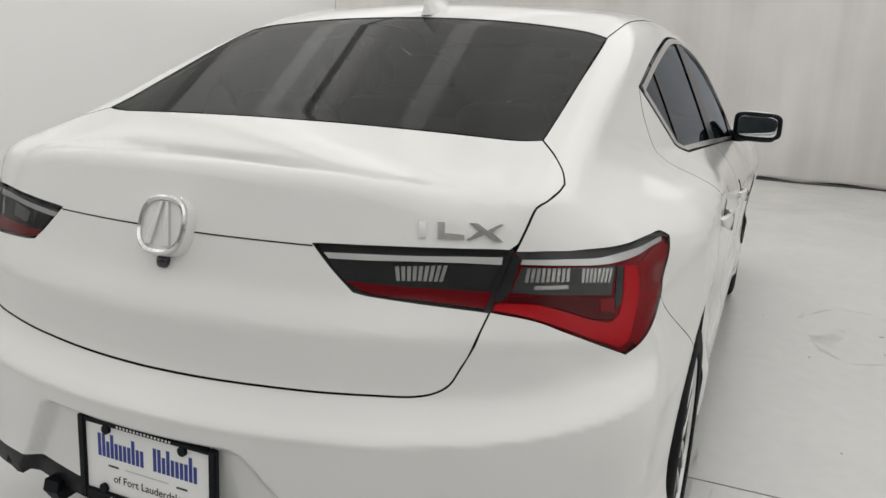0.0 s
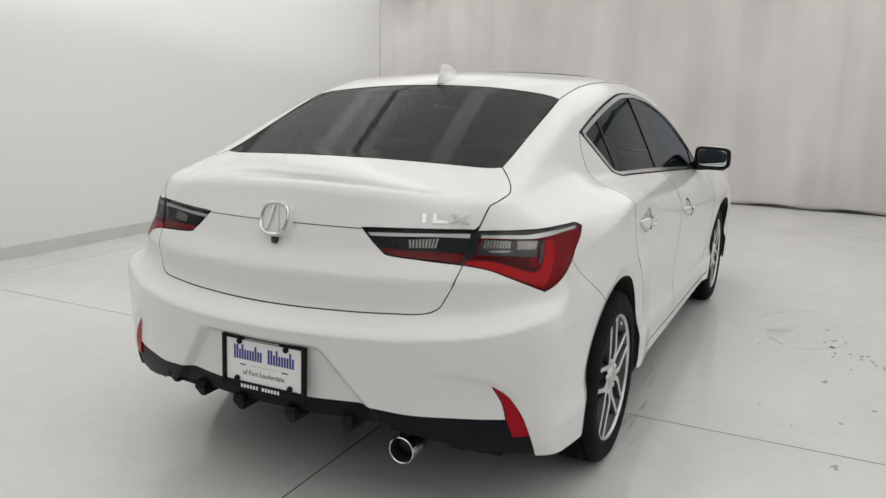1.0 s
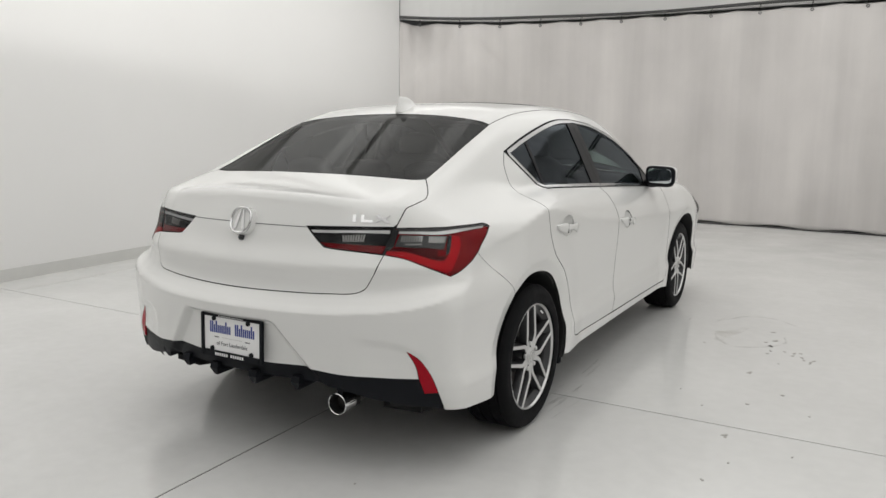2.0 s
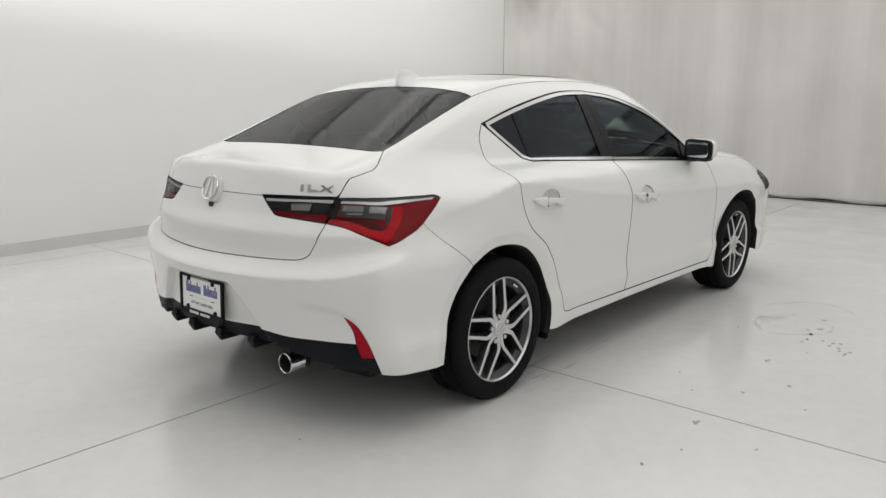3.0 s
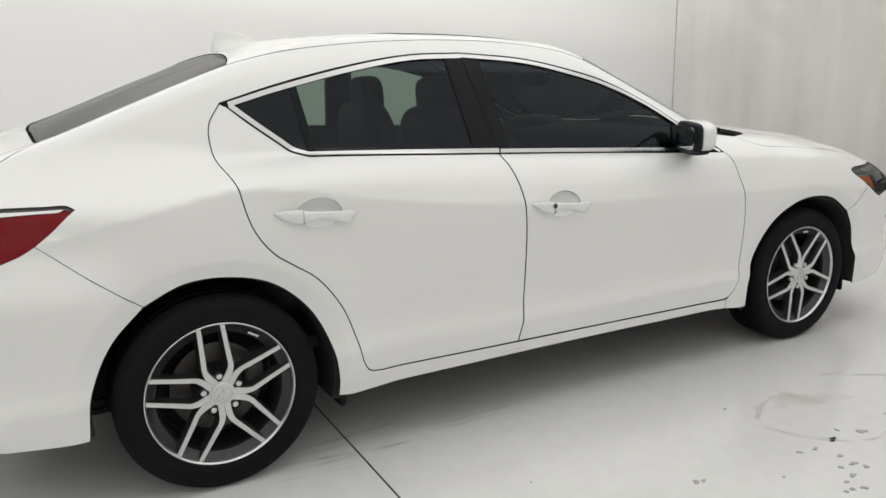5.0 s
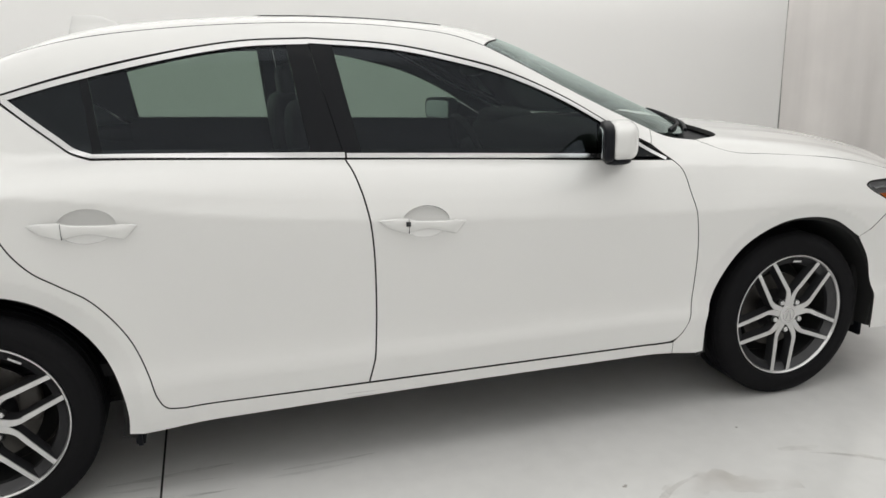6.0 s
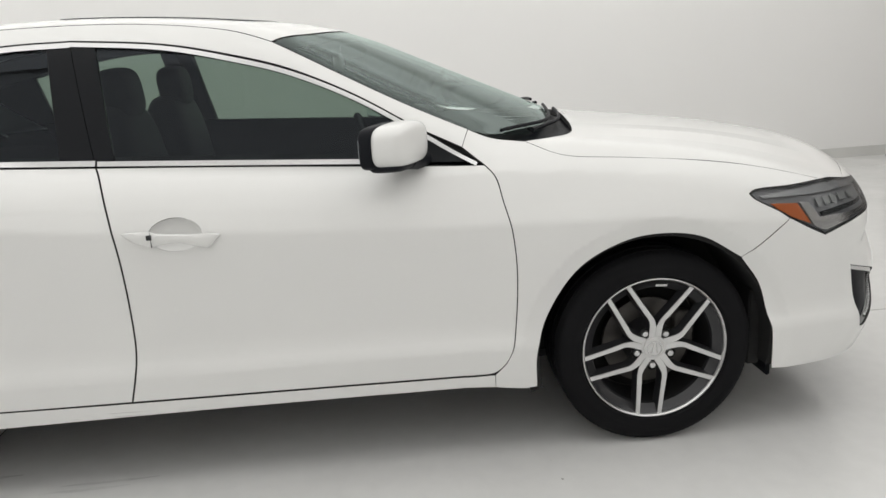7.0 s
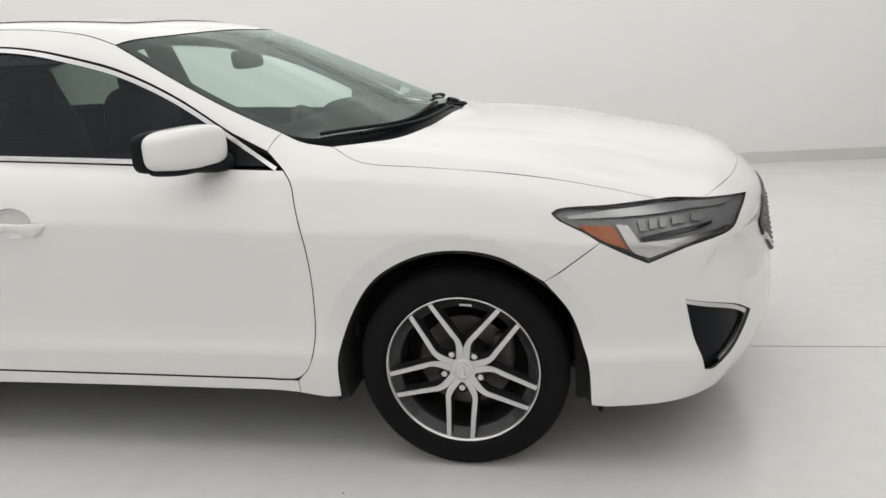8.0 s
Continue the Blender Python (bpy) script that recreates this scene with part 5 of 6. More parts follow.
c, u, v, n = on_body(0.011, 0.924)
bm = bmesh.new()
N = 48
pts = [(math.copysign(abs(math.cos(a)) ** 0.75, math.cos(a)) * 0.051, math.copysign(abs(math.sin(a)) ** 0.75, math.sin(a)) * 0.052) for a in [2 * math.pi * k / N for k in range(N)]]
prism(bm, c - n * 0.01, u, v, n, [(a * 1.04, b * 1.04) for a, b in pts], 0.030)
emblem = part("emblem_plinth", bm, M_PAINT, CAR, "white oval emblem plinth on the trunk lid")
bm = bmesh.new()
for rad, h in ((1.0, 0.020), (1.0, 0.025), (0.93, 0.028), (0.84, 0.025), (0.84, 0.020)):
    row = [bm.verts.new(c + u * a * rad + v * b * rad + n * h) for a, b in pts]
bm.verts.ensure_lookup_table()
for k in range(4):
    for i in range(N):
        j = (i + 1) % N
        bm.faces.new([bm.verts[q] for q in (k * N + i, k * N + j, (k + 1) * N + j, (k + 1) * N + i)])
bmesh.ops.recalc_face_normals(bm, faces=bm.faces)
part("emblem_ring", bm, M_CHROME, emblem)
for s in (-1, 1):
    bm = bmesh.new()
    prism(bm, c + n * 0.020, u, v, n, [(s * 0.003, 0.040), (s * 0.009, 0.040), (s * 0.027, -0.036), (s * 0.014, -0.036)], 0.007)
    part("emblem_bar", bm, M_CHROME, emblem)
# three plain bright shapes beside the lamp
for x0, shp in ((0.457, [(-0.006, -0.014), (0.006, -0.014), (0.006, 0.014), (-0.006, 0.014)]),
                (0.500, [(-0.022, -0.014), (0.022, -0.014), (0.022, -0.006), (-0.010, -0.004), (-0.010, 0.014), (-0.022, 0.014)]),
                (0.552, [(-0.026, 0.014), (-0.012, 0.014), (0.004, 0.003), (0.024, 0.014), (0.030, 0.014), (0.012, 0.0), (0.030, -0.014), (0.014, -0.014), (0.0, -0.004), (-0.022, -0.014), (-0.030, -0.014), (-0.010, 0.001)])):
    c2, u2, v2, n2 = on_body(x0, 0.955)
    bm = bmesh.new()
    prism(bm, c2 - n2 * 0.002, u2, v2, n2, shp, 0.006)
    part("badge_shape", bm, M_CHROME, CAR, "bright metal badge shape")
c2, u2, v2, n2 = on_body(0.012, 0.866)
bm = bmesh.new()
superbox(bm, c2, (0.012, 0.014, 0.012), 0.7, 20, 12)
part("rear_camera", bm, M_GLOSSBLACK, CAR, "small black rear view camera")
# fine joint across the lid between lamps and emblem
for s in (-1, 1):
    strip("lid_joint", "rear", [(s * 0.055, -0.83, 0.920), (s * 0.17, -0.82, 0.9195), (s * 0.285, -0.80, 0.9185)], -0.0012, 0.0012, M_SHELL, level=0.0006, depth=0.001, gap=0.02)

# number plate in its recess
PX, PZ = 0.015, 0.489
pc, pu, pv, pn = Vector((PX, -0.917, PZ)), Vector((1, 0.0, 0)), Vector((0, 0.03, 1)).normalized(), Vector((0, -1, 0.03)).normalized()


def flat_box(name, w, h, thick, at, mat, parent, lift_by=0.0, round_by=0.0):
    bm = bmesh.new()
    pts = [(-w / 2, -h / 2), (w / 2, -h / 2), (w / 2, h / 2), (-w / 2, h / 2)]
    prism(bm, pc + pu * at[0] + pv * at[1] + pn * lift_by, pu, pv, pn, pts, thick)
    if round_by:
        bmesh.ops.bevel(bm, geom=bm.edges[:], offset=round_by, segments=2, affect="EDGES")
    return part(name, bm, mat, parent)


plate = flat_box("number_plate", 0.300, 0.150, 0.002, (0, 0), M_PLATE, CAR, 0.004)
plate["label"] = "white dealer plate with blue and black print"
for nm, w, h, at in (("plate_border", 0.016, 0.166, (-0.150, 0)), ("plate_border", 0.016, 0.166, (0.150, 0)), ("plate_border", 0.284, 0.010, (0, 0.078)), ("plate_border", 0.284, 0.024, (0, -0.071))):
    flat_box(nm, w, h, 0.012, at, M_BLACK, plate, 0.0, 0.002)["label"] = "black plastic plate holder"
for sx, sz in ((-0.09, 0.066), (0.085, 0.066), (-0.10, -0.052), (0.10, -0.052)):
    bm = bmesh.new()
    prism(bm, pc + pu * sx + pv * sz + pn * 0.006, pu, pv, pn, [(0.009 * math.cos(a), 0.009 * math.sin(a)) for a in [math.pi * k / 8 for k in range(16)]], 0.006)
    part("plate_screw", bm, M_BLACK, plate)
# two words as plain blue bars, rules below them
for x0, count in ((-0.110, 11), (0.020, 10)):
    for k in range(count):
        tall = 0.044 if k in (0, 1) else (0.046 if k in (3, 8) else 0.031)
        flat_box("print_bar", 0.0072, tall, 0.0006, (x0 + k * 0.0100, 0.010 + tall / 2), M_BLUE, plate, 0.006)
for w, at in ((0.024, (-0.078, -0.006)), (0.024, (0.080, -0.008)), (0.10, (0.0, -0.006))):
    flat_box("print_bar", w, 0.0035 if w < 0.05 else 0.0018, 0.0006, at, M_INK if w < 0.05 else M_SKIRT, plate, 0.006)
for x0 in (-0.048, 0.032):
    for k in range(6):
        flat_box("print_bar", 0.0075, 0.011, 0.0006, (x0 - 0.03 + k * 0.0115, -0.071), M_PLATE, plate, 0.012)
for k in range(16):
    flat_box("print_bar", 0.004, 0.004, 0.0006, (-0.06 + k * 0.008, 0.078), M_PLATE, plate, 0.012)


def writing(text, size, at, mat, parent, lift_by):
    cu = bpy.data.curves.new("writing", "FONT")
    cu.body, cu.size, cu.align_x, cu.align_y, cu.extrude = text, size, "CENTER", "CENTER", 0.0003
    tmp = new("writing", cu)
    bpy.context.view_layer.update()
    me = bpy.data.meshes.new_from_object(tmp.evaluated_get(bpy.context.evaluated_depsgraph_get()))
    bpy.data.objects.remove(tmp)
    me.materials.clear()
    me.materials.append(mat)
    ob = new("writing", me)
    ob.parent = parent
    o = pc + pu * at[0] + pv * at[1] + pn * lift_by
    ob.matrix_local = Matrix(((pu.x, pv.x, pn.x, o.x), (pu.y, pv.y, pn.y, o.y), (pu.z, pv.z, pn.z, o.z), (0, 0, 0, 1)))
    return ob


writing("of Fort Lauderdale", 0.021, (0.0, -0.030), M_INK, plate, 0.0064)

# ---- exhaust, aerial, sunroof, wipers ----
bm = bmesh.new()
lathe(bm, [(0.0, 0.0365), (-0.002, 0.0385), (0.0, 0.0405), (0.02, 0.0405), (0.07, 0.038)], "y", 40, (0.447, -0.842, 0.285))
ex = part("exhaust_tip", bm, M_CHROME, CAR, "round chrome exhaust tip")
bm = bmesh.new()
lathe(bm, [(0.002, 0.036), (0.10, 0.034), (0.10, 0.0005)], "y", 40, (0.447, -0.842, 0.283))
part("exhaust_bore", bm, M_SHELL, ex)
bm = bmesh.new()
tube(bm, [Vector((0.447, -0.80, 0.285)), Vector((0.44, -0.5, 0.30)), Vector((0.3, -0.3, 0.30))], 0.03, 12)
part("exhaust_pipe", bm, M_DISC, ex)


def aerial():
    """Shark-fin aerial on the roof."""
    bm = bmesh.new()
    rows = []
    for k, (f, b, w) in enumerate(((0.45, 0.232, 0.036), (0.44, 0.236, 0.026), (0.415, 0.240, 0.014), (0.385, 0.246, 0.009), (0.345, 0.250, 0.006), (0.32, 0.256, 0.003))):
        z = (1.365, 1.378, 1.392, 1.410, 1.426, 1.431)[k]
        row = []
        for i in range(24):
            a = 2 * math.pi * i / 24
            y = (f + b) / 2 + (f - b) / 2 * math.cos(a)
            row.append(bm.verts.new((w * math.sin(a) * (0.6 + 0.4 * (1 - math.cos(a)) / 2), y, z + (0.012 if k == 0 else 0.0) * (math.cos(a)))))
        rows.append(row)
    for a, b in zip(rows, rows[1:]):
        for i in range(24):
            j = (i + 1) % 24
            bm.faces.new((a[i], a[j], b[j], b[i]))
    bm.faces.new(rows[-1])
    bmesh.ops.recalc_face_normals(bm, faces=bm.faces)
    part("aerial", bm, M_PAINT, CAR, "white shark-fin roof aerial")


aerial()
panel("sunroof", "top", [[(0, 0.86, 1.42), (0.36, 0.87, 1.40), (0.40, 0.91, 1.40)], [(0.40, 0.91, 1.40), (0.405, 1.2, 1.39), (0.39, 1.46, 1.37)], [(0.39, 1.46, 1.37), (0.36, 1.49, 1.37), (0, 1.53, 1.38)]], M_GLOSSBLACK, gap=0.03, level=0.003, depth=0.004, centre=True, label="dark glass sunroof panel")


def wiper(pts, blade):
    bm = bmesh.new()
    q = solid("top", smooth_line(np.array(pts), 0.02))
    nn = slope(q)
    tube(bm, [Vector(a + b * 0.006) for a, b in zip(q, nn)], 0.007, 8)
    w = part("wiper", bm, M_BLACK, CAR, "black windshield wiper arm")
    bm = bmesh.new()
    q = solid("top", smooth_line(np.array(blade), 0.02))
    nn = slope(q)
    tube(bm, [Vector(a + b * 0.007) for a, b in zip(q, nn)], 0.006, 6)
    part("wiper_blade", bm, M_BLACK, w)


wiper([(0.06, 2.54), (0.35, 2.49), (0.60, 2.35)], [(0.10, 2.49), (0.40, 2.44), (0.66, 2.24)])
wiper([(-0.55, 2.43), (-0.30, 2.50), (-0.08, 2.50)], [(-0.62, 2.30), (-0.30, 2.44), (0.02, 2.46)])

# ---- door handles and mirrors ----
def handle(y0, z0, y1, z1, doors, keyed):
    """Pull handle: pointed ends, straight top, arch cut out below, over a bowl in the door."""
    stops = (0.0, 0.05, 0.12, 0.22, 0.30, 0.38, 0.46, 0.54, 0.62, 0.70, 0.78, 0.87, 0.93, 1.0)
    upper = (0.000, 0.0035, 0.0075, 0.0105, 0.0115, 0.0060, 0.0045, 0.0045, 0.0045, 0.0045, 0.0055, 0.0080, 0.0055, 0.001)
    lower = (-0.001, -0.012, -0.023, -0.031, -0.0355, -0.029, -0.023, -0.0205, -0.022, -0.0265, -0.032, -0.0375, -0.022, -0.001)
    bm = bmesh.new()
    rows, n = [], 44
    for k in range(n + 1):
        t = k / n
        y, z = y0 + (y1 - y0) * t, z0 + (z1 - z0) * t
        up, down = float(np.interp(t, stops, upper)), float(np.interp(t, stops, lower))
        out = half_at(y, z) + 0.003 + 0.028 * math.sin(math.pi * t) ** 0.55
        h = up - down
        back = min(0.014, 0.006 + 0.5 * h)
        row = []
        for dx, w in ((-back, 0.96), (-0.004, 1.0), (-0.001, 0.90), (0.0, 0.60), (-0.002, 0.22), (-0.005, 0.06), (-0.010, 0.0), (-back - 0.001, 0.10)):
            row.append(bm.verts.new((out + dx, y, z + down + h * w)))
        rows.append(row)
    for a, b in zip(rows, rows[1:]):
        for i in range(8):
            j = (i + 1) % 8
            bm.faces.new((a[i], a[j], b[j], b[i]))
    bm.faces.new(rows[0][::-1])
    bm.faces.new(rows[-1])
    bmesh.ops.recalc_face_normals(bm, faces=bm.faces)
    # fine joint between the fixed end and the pull
    yj, zj = y0 + (y1 - y0) * 0.32, z0 + (z1 - z0) * 0.32
    xj = half_at(yj, zj) + 0.003 + 0.028 * math.sin(math.pi * 0.32) ** 0.55
    seam = bmesh.new()
    prism(seam, Vector((xj - 0.012, yj, zj - 0.0115)), Vector((0, 1, 0)), Vector((0, 0, 1)), Vector((1, 0, 0)), [(-0.0006, -0.0215), (0.0006, -0.0215), (0.0006, 0.0205), (-0.0006, 0.0205)], 0.0123)
    part("handle_joint", seam, M_GAPSHADE, doors[0])
    hd = part("door_handle", bm, M_PAINT, doors[0])
    other = new("door_handle", hd.data.copy())
    other.data.transform(Matrix.Diagonal((-1, 1, 1, 1)))
    other.data.flip_normals()
    other.parent = doors[1]
    if keyed:
        yk, zk = 1.211, 0.7885
        bm = bmesh.new()
        x = half_at(yk, zk) + 0.030
        prism(bm, Vector((x, yk, zk)), Vector((0, 1, 0)), Vector((0, 0, 1)), Vector((1, 0, 0)), [(-0.007, -0.007), (0.007, -0.007), (0.007, 0.007), (-0.007, 0.007)], 0.003)
        part("touch_sensor", bm, M_GLOSSBLACK, doors[0], "small black handle sensor")


def half_at(y, z):
    """Undented flank half-width."""
    return float(half(y)) + float(sect(level_of(y, z)))


def cup(cy, cz, doors):
    """Bowl pressed into the door behind the handle, steep above and shallow below."""
    bm = bmesh.new()
    rows, n = [], 56
    for r in (1.05, 1.0, 0.985, 0.96, 0.92, 0.86, 0.76, 0.62, 0.45, 0.25):
        row = []
        for k in range(n):
            a = 2 * math.pi * k / n
            y, z = cy + 0.0750 * r * math.cos(a), cz + 0.0480 * r * math.sin(a)
            up = 0.5 + 0.5 * math.sin(a)
            deep = max(0.0, 1 - r * r) ** (0.95 - 0.45 * up)
            row.append(bm.verts.new((half_at(y, z) - 0.0006 - 0.026 * deep - (0.004 if r > 1.01 else 0.0), y, z)))
        rows.append(row)
    for a, b in zip(rows, rows[1:]):
        for i in range(n):
            j = (i + 1) % n
            bm.faces.new((a[i], a[j], b[j], b[i]))
    bm.faces.new(rows[-1])
    bmesh.ops.recalc_face_normals(bm, faces=bm.faces)
    for f in bm.faces:
        if f.normal.x < -0.2:
            f.normal_flip()
    made = part("handle_cup", bm, M_PAINT, doors[0])
    twin = new("handle_cup", made.data.copy())
    twin.data.transform(Matrix.Diagonal((-1, 1, 1, 1)))
    twin.data.flip_normals()
    twin.parent = doors[1]


cup(0.335, 0.846, rear_doors)
cup(1.275, 0.785, front_doors)
handle(0.188, 0.860, 0.462, 0.840, rear_doors, False)
handle(1.127, 0.799, 1.400, 0.778, front_doors, True)


def mirrors():
    for s in (1, -1):
        def warp(p):
            t = (p.x / 0.105 + 1) / 2
            k = 1.0 - 0.10 * t ** 2
            y = p.y if p.y > 0 else p.y * 0.5
            return Vector((p.x * s, y - 0.095 * (t - 0.5), p.z * k))

        def level(p):
            t = (p.x / 0.105 + 1) / 2
            return Vector((p.x * s, p.y - 0.095 * (t - 0.5), p.z * (1 - 0.06 * t)))
        bm = bmesh.new()
        superbox(bm, (s * 0.890, 1.908, 1.001), (0.103, 0.066, 0.062), 0.52, 48, 28, warp)
        m = part("mirror_housing", bm, M_PAINT, CAR, "white door mirror with black base")
        bm = bmesh.new()
        superbox(bm, (s * 0.882, 1.908, 0.956), (0.088, 0.050, 0.029), 0.50, 48, 20, level)
        part("mirror_base", bm, M_BLACK, m)
        bm = bmesh.new()
        superbox(bm, (s * 0.890, 1.868, 0.999), (0.1025, 0.022, 0.0615), 0.42, 48, 16, level)
        part("mirror_bezel", bm, M_BLACK, m)
        bm = bmesh.new()
        tube(bm, [Vector((s * 0.775, 1.99, 0.943)), Vector((s * 0.82, 1.965, 0.943)), Vector((s * 0.87, 1.94, 0.952))], 0.026, 14)
        part("mirror_arm", bm, M_BLACK, m)
        bm = bmesh.new()
        superbox(bm, (s * 0.890, 1.8455, 0.998), (0.083, 0.003, 0.046), 0.40, 40, 12, level)
        part("mirror_pane", bm, M_MIRROR, m)


mirrors()

# ---- wheels ----
def spoke_arm(centre_deg, sign, up):
    """One arm of a fork: straight stem, kink, straight run to the rim; machined face (second material) over dark flanks."""
    bm = bmesh.new()
    edges = [((0.0195, 0.036), (0.0004, 0.036)), ((0.0195, 0.056), (0.0004, 0.056)), ((0.0208, 0.0745), (0.0008, 0.0715)), ((0.0240, 0.0875), (0.0048, 0.0835)),
             ((0.0300, 0.0975), (0.0092, 0.0930)), ((0.0385, 0.1070), (0.0140, 0.1010)), ((0.0717, 0.1506), (0.0556, 0.1520)), ((0.1075, 0.1968), (0.0955, 0.2026))]
    a = radians(centre_deg)
    along_r, across = Vector((0, math.sin(a), math.cos(a))), Vector((0, math.cos(a), -math.sin(a))) * sign
    rows = []
    for k, (o, i) in enumerate(edges):
        out_p, in_p = across * o[0] + along_r * o[1], across * i[0] + along_r * i[1]
        away = (out_p - in_p).normalized()
        d = float(np.interp(math.hypot(*o), (0.04, 0.07, 0.11, 0.2235), (-0.010, -0.007, -0.003, -0.003))) + up
        low_in = in_p - away * (0.008 if k > 2 else 0.0)
        rows.append([bm.verts.new(v) for v in (out_p + away * 0.009 + Vector((d - 0.034, 0, 0)), out_p + away * 0.0012 + Vector((d - 0.002, 0, 0)), out_p + Vector((d, 0, 0)),
                                               in_p + Vector((d, 0, 0)), in_p - away * (0.0012 if k > 2 else 0.0) + Vector((d - 0.002, 0, 0)), low_in + Vector((d - 0.034, 0, 0)))])
    for p0, p1 in zip(rows, rows[1:]):
        for k in range(6):
            j = (k + 1) % 6
            f = bm.faces.new((p0[k], p1[k], p1[j], p0[j]))
            f.material_index = 1 if k in (1, 2, 3) else 0
    bm.faces.new(rows[0])
    bm.faces.new(rows[-1][::-1])
    bmesh.ops.recalc_face_normals(bm, faces=bm.faces)
    return bm


def wheel_meshes():
    made = {}
    bm = bmesh.new()
    lathe(bm, [(-0.002, 0.2225), (-0.006, 0.2205), (-0.024, 0.194), (-0.035, 0.1905)], "x", 96)
    made["rim"] = (bm, M_RIMDARK)
    # inner barrel split off in near-black, darker than the rim paint
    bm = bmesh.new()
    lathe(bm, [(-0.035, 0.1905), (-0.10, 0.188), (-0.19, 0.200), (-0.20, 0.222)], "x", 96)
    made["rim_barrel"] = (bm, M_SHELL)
    bm = bmesh.new()
    lathe(bm, [(-0.10, 0.085), (-0.030, 0.066), (-0.020, 0.063), (-0.016, 0.056), (-0.0135, 0.030)], "x", 48)
    made["hub"] = (bm, M_RIMDARK)
    for k in range(5):
        made["spoke%d" % (2 * k)] = (spoke_arm(72 * k, 1, 0.0), M_RIMDARK)
        made["spoke%d" % (2 * k + 1)] = (spoke_arm(72 * k, -1, 0.0004), M_RIMDARK)
    bm = bmesh.new()
    lathe(bm, [(-0.006, 0.2205), (-0.0005, 0.2225), (0.003, 0.2260), (0.002, 0.2290), (-0.006, 0.2300)], "x", 96)
    made["rim_lip"] = (bm, M_RIM)
    bm = bmesh.new()
    lathe(bm, [(-0.014, 0.040), (-0.0085, 0.0395), (-0.0085, 0.0345), (-0.0055, 0.0335), (-0.004, 0.030), (-0.003, 0.015), (-0.003, 0.0003)], "x", 48)
    made["centre_cap"] = (bm, M_RIM)
    bm = bmesh.new()
    ring(bm, Vector((-0.004, 0, 0)), Vector((0, 1, 0)), Vector((0, 0, 1)), Vector((1, 0, 0)), 0.0225, 0.0255, 0.002, 40)
    for s in (-1, 1):
        prism(bm, Vector((-0.0035, 0, 0)), Vector((0, 1, 0)), Vector((0, 0, 1)), Vector((1, 0, 0)), [(s * 0.002, 0.018), (s * 0.005, 0.018), (s * 0.013, -0.016), (s * 0.007, -0.016)], 0.002)
    made["cap_emblem"] = (bm, M_SATIN)
    for k in range(5):
        a = radians(36 + 72 * k)
        bm = bmesh.new()
        c = (0, 0.057 * math.sin(a), 0.057 * math.cos(a))
        lathe(bm, [(-0.020, 0.0105), (-0.008, 0.0100), (-0.005, 0.0085), (-0.004, 0.004), (-0.004, 0.0003)], "x", 12, c)
        made["lug_nut%d" % k] = (bm, M_RIM)
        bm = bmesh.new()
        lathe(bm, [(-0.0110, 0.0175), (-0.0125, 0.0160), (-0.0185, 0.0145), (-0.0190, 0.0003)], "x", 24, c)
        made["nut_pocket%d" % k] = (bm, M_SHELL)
    bm = bmesh.new()
    prof = [(-0.192, 0.222), (-0.204, 0.238), (-0.208, 0.262), (-0.203, 0.288), (-0.192, 0.3035)]
    for g in (-0.170, -0.122, -0.074, -0.026):
        prof += [(g - 0.006, 0.3120), (g - 0.0045, 0.3045), (g + 0.0045, 0.3045), (g + 0.006, 0.3120)]
    prof += [(-0.004, 0.3035), (0.007, 0.288), (0.0115, 0.266), (0.0105, 0.262), (0.0115, 0.258), (0.008, 0.238), (0.000, 0.2305), (-0.006, 0.228)]
    lathe(bm, prof, "x", 120)
    made["tyre"] = (bm, M_RUBBER)
    bm = bmesh.new()
    for k in range(120):
        a = 2 * math.pi * k / 120
        c, s = math.cos(a), math.sin(a)
        for x0, x1 in ((-0.191, -0.179), (-0.018, -0.004)):
            vs = [bm.verts.new((x, r * math.sin(a + w), r * math.cos(a + w))) for x, w, r in ((x0, -0.010, 0.3045 if x0 < -0.1 else 0.3121), (x1, -0.010, 0.3121 if x0 < -0.1 else 0.3042), (x1, 0.010, 0.3121 if x0 < -0.1 else 0.3042), (x0, 0.010, 0.3045 if x0 < -0.1 else 0.3121))]
            bm.faces.new(vs)
    made["tread_block"] = (bm, M_RUBBER)
    bm = bmesh.new()
    lathe(bm, [(-0.085, 0.08), (-0.085, 0.142), (-0.10, 0.142), (-0.10, 0.08)], "x", 64)
    lathe(bm, [(-0.165, 0.195), (-0.165, 0.0005)], "x", 48)
    made["brake_disc"] = (bm, M_DISC)
    # near-black disc added to close the openings between the spokes
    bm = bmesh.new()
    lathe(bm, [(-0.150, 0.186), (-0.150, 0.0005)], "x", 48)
    made["backing_disc"] = (bm, M_SHELL)
    bm = bmesh.new()
    superbox(bm, (-0.085, 0.115, 0.03), (0.030, 0.032, 0.065), 0.5, 24, 16)
    made["caliper"] = (bm, M_CALIPER)
    bm = bmesh.new()
    prism(bm, Vector((-0.012, 0.004, 0.205)), Vector((0, 1, 0)), Vector((0.35, 0, 0.94)), Vector((0.94, 0, -0.35)), [(-0.018, -0.004), (0.018, -0.004), (0.018, 0.004), (-0.018, 0.004)], 0.004)
    made["balance_weight"] = (bm, M_SATIN)
    return made


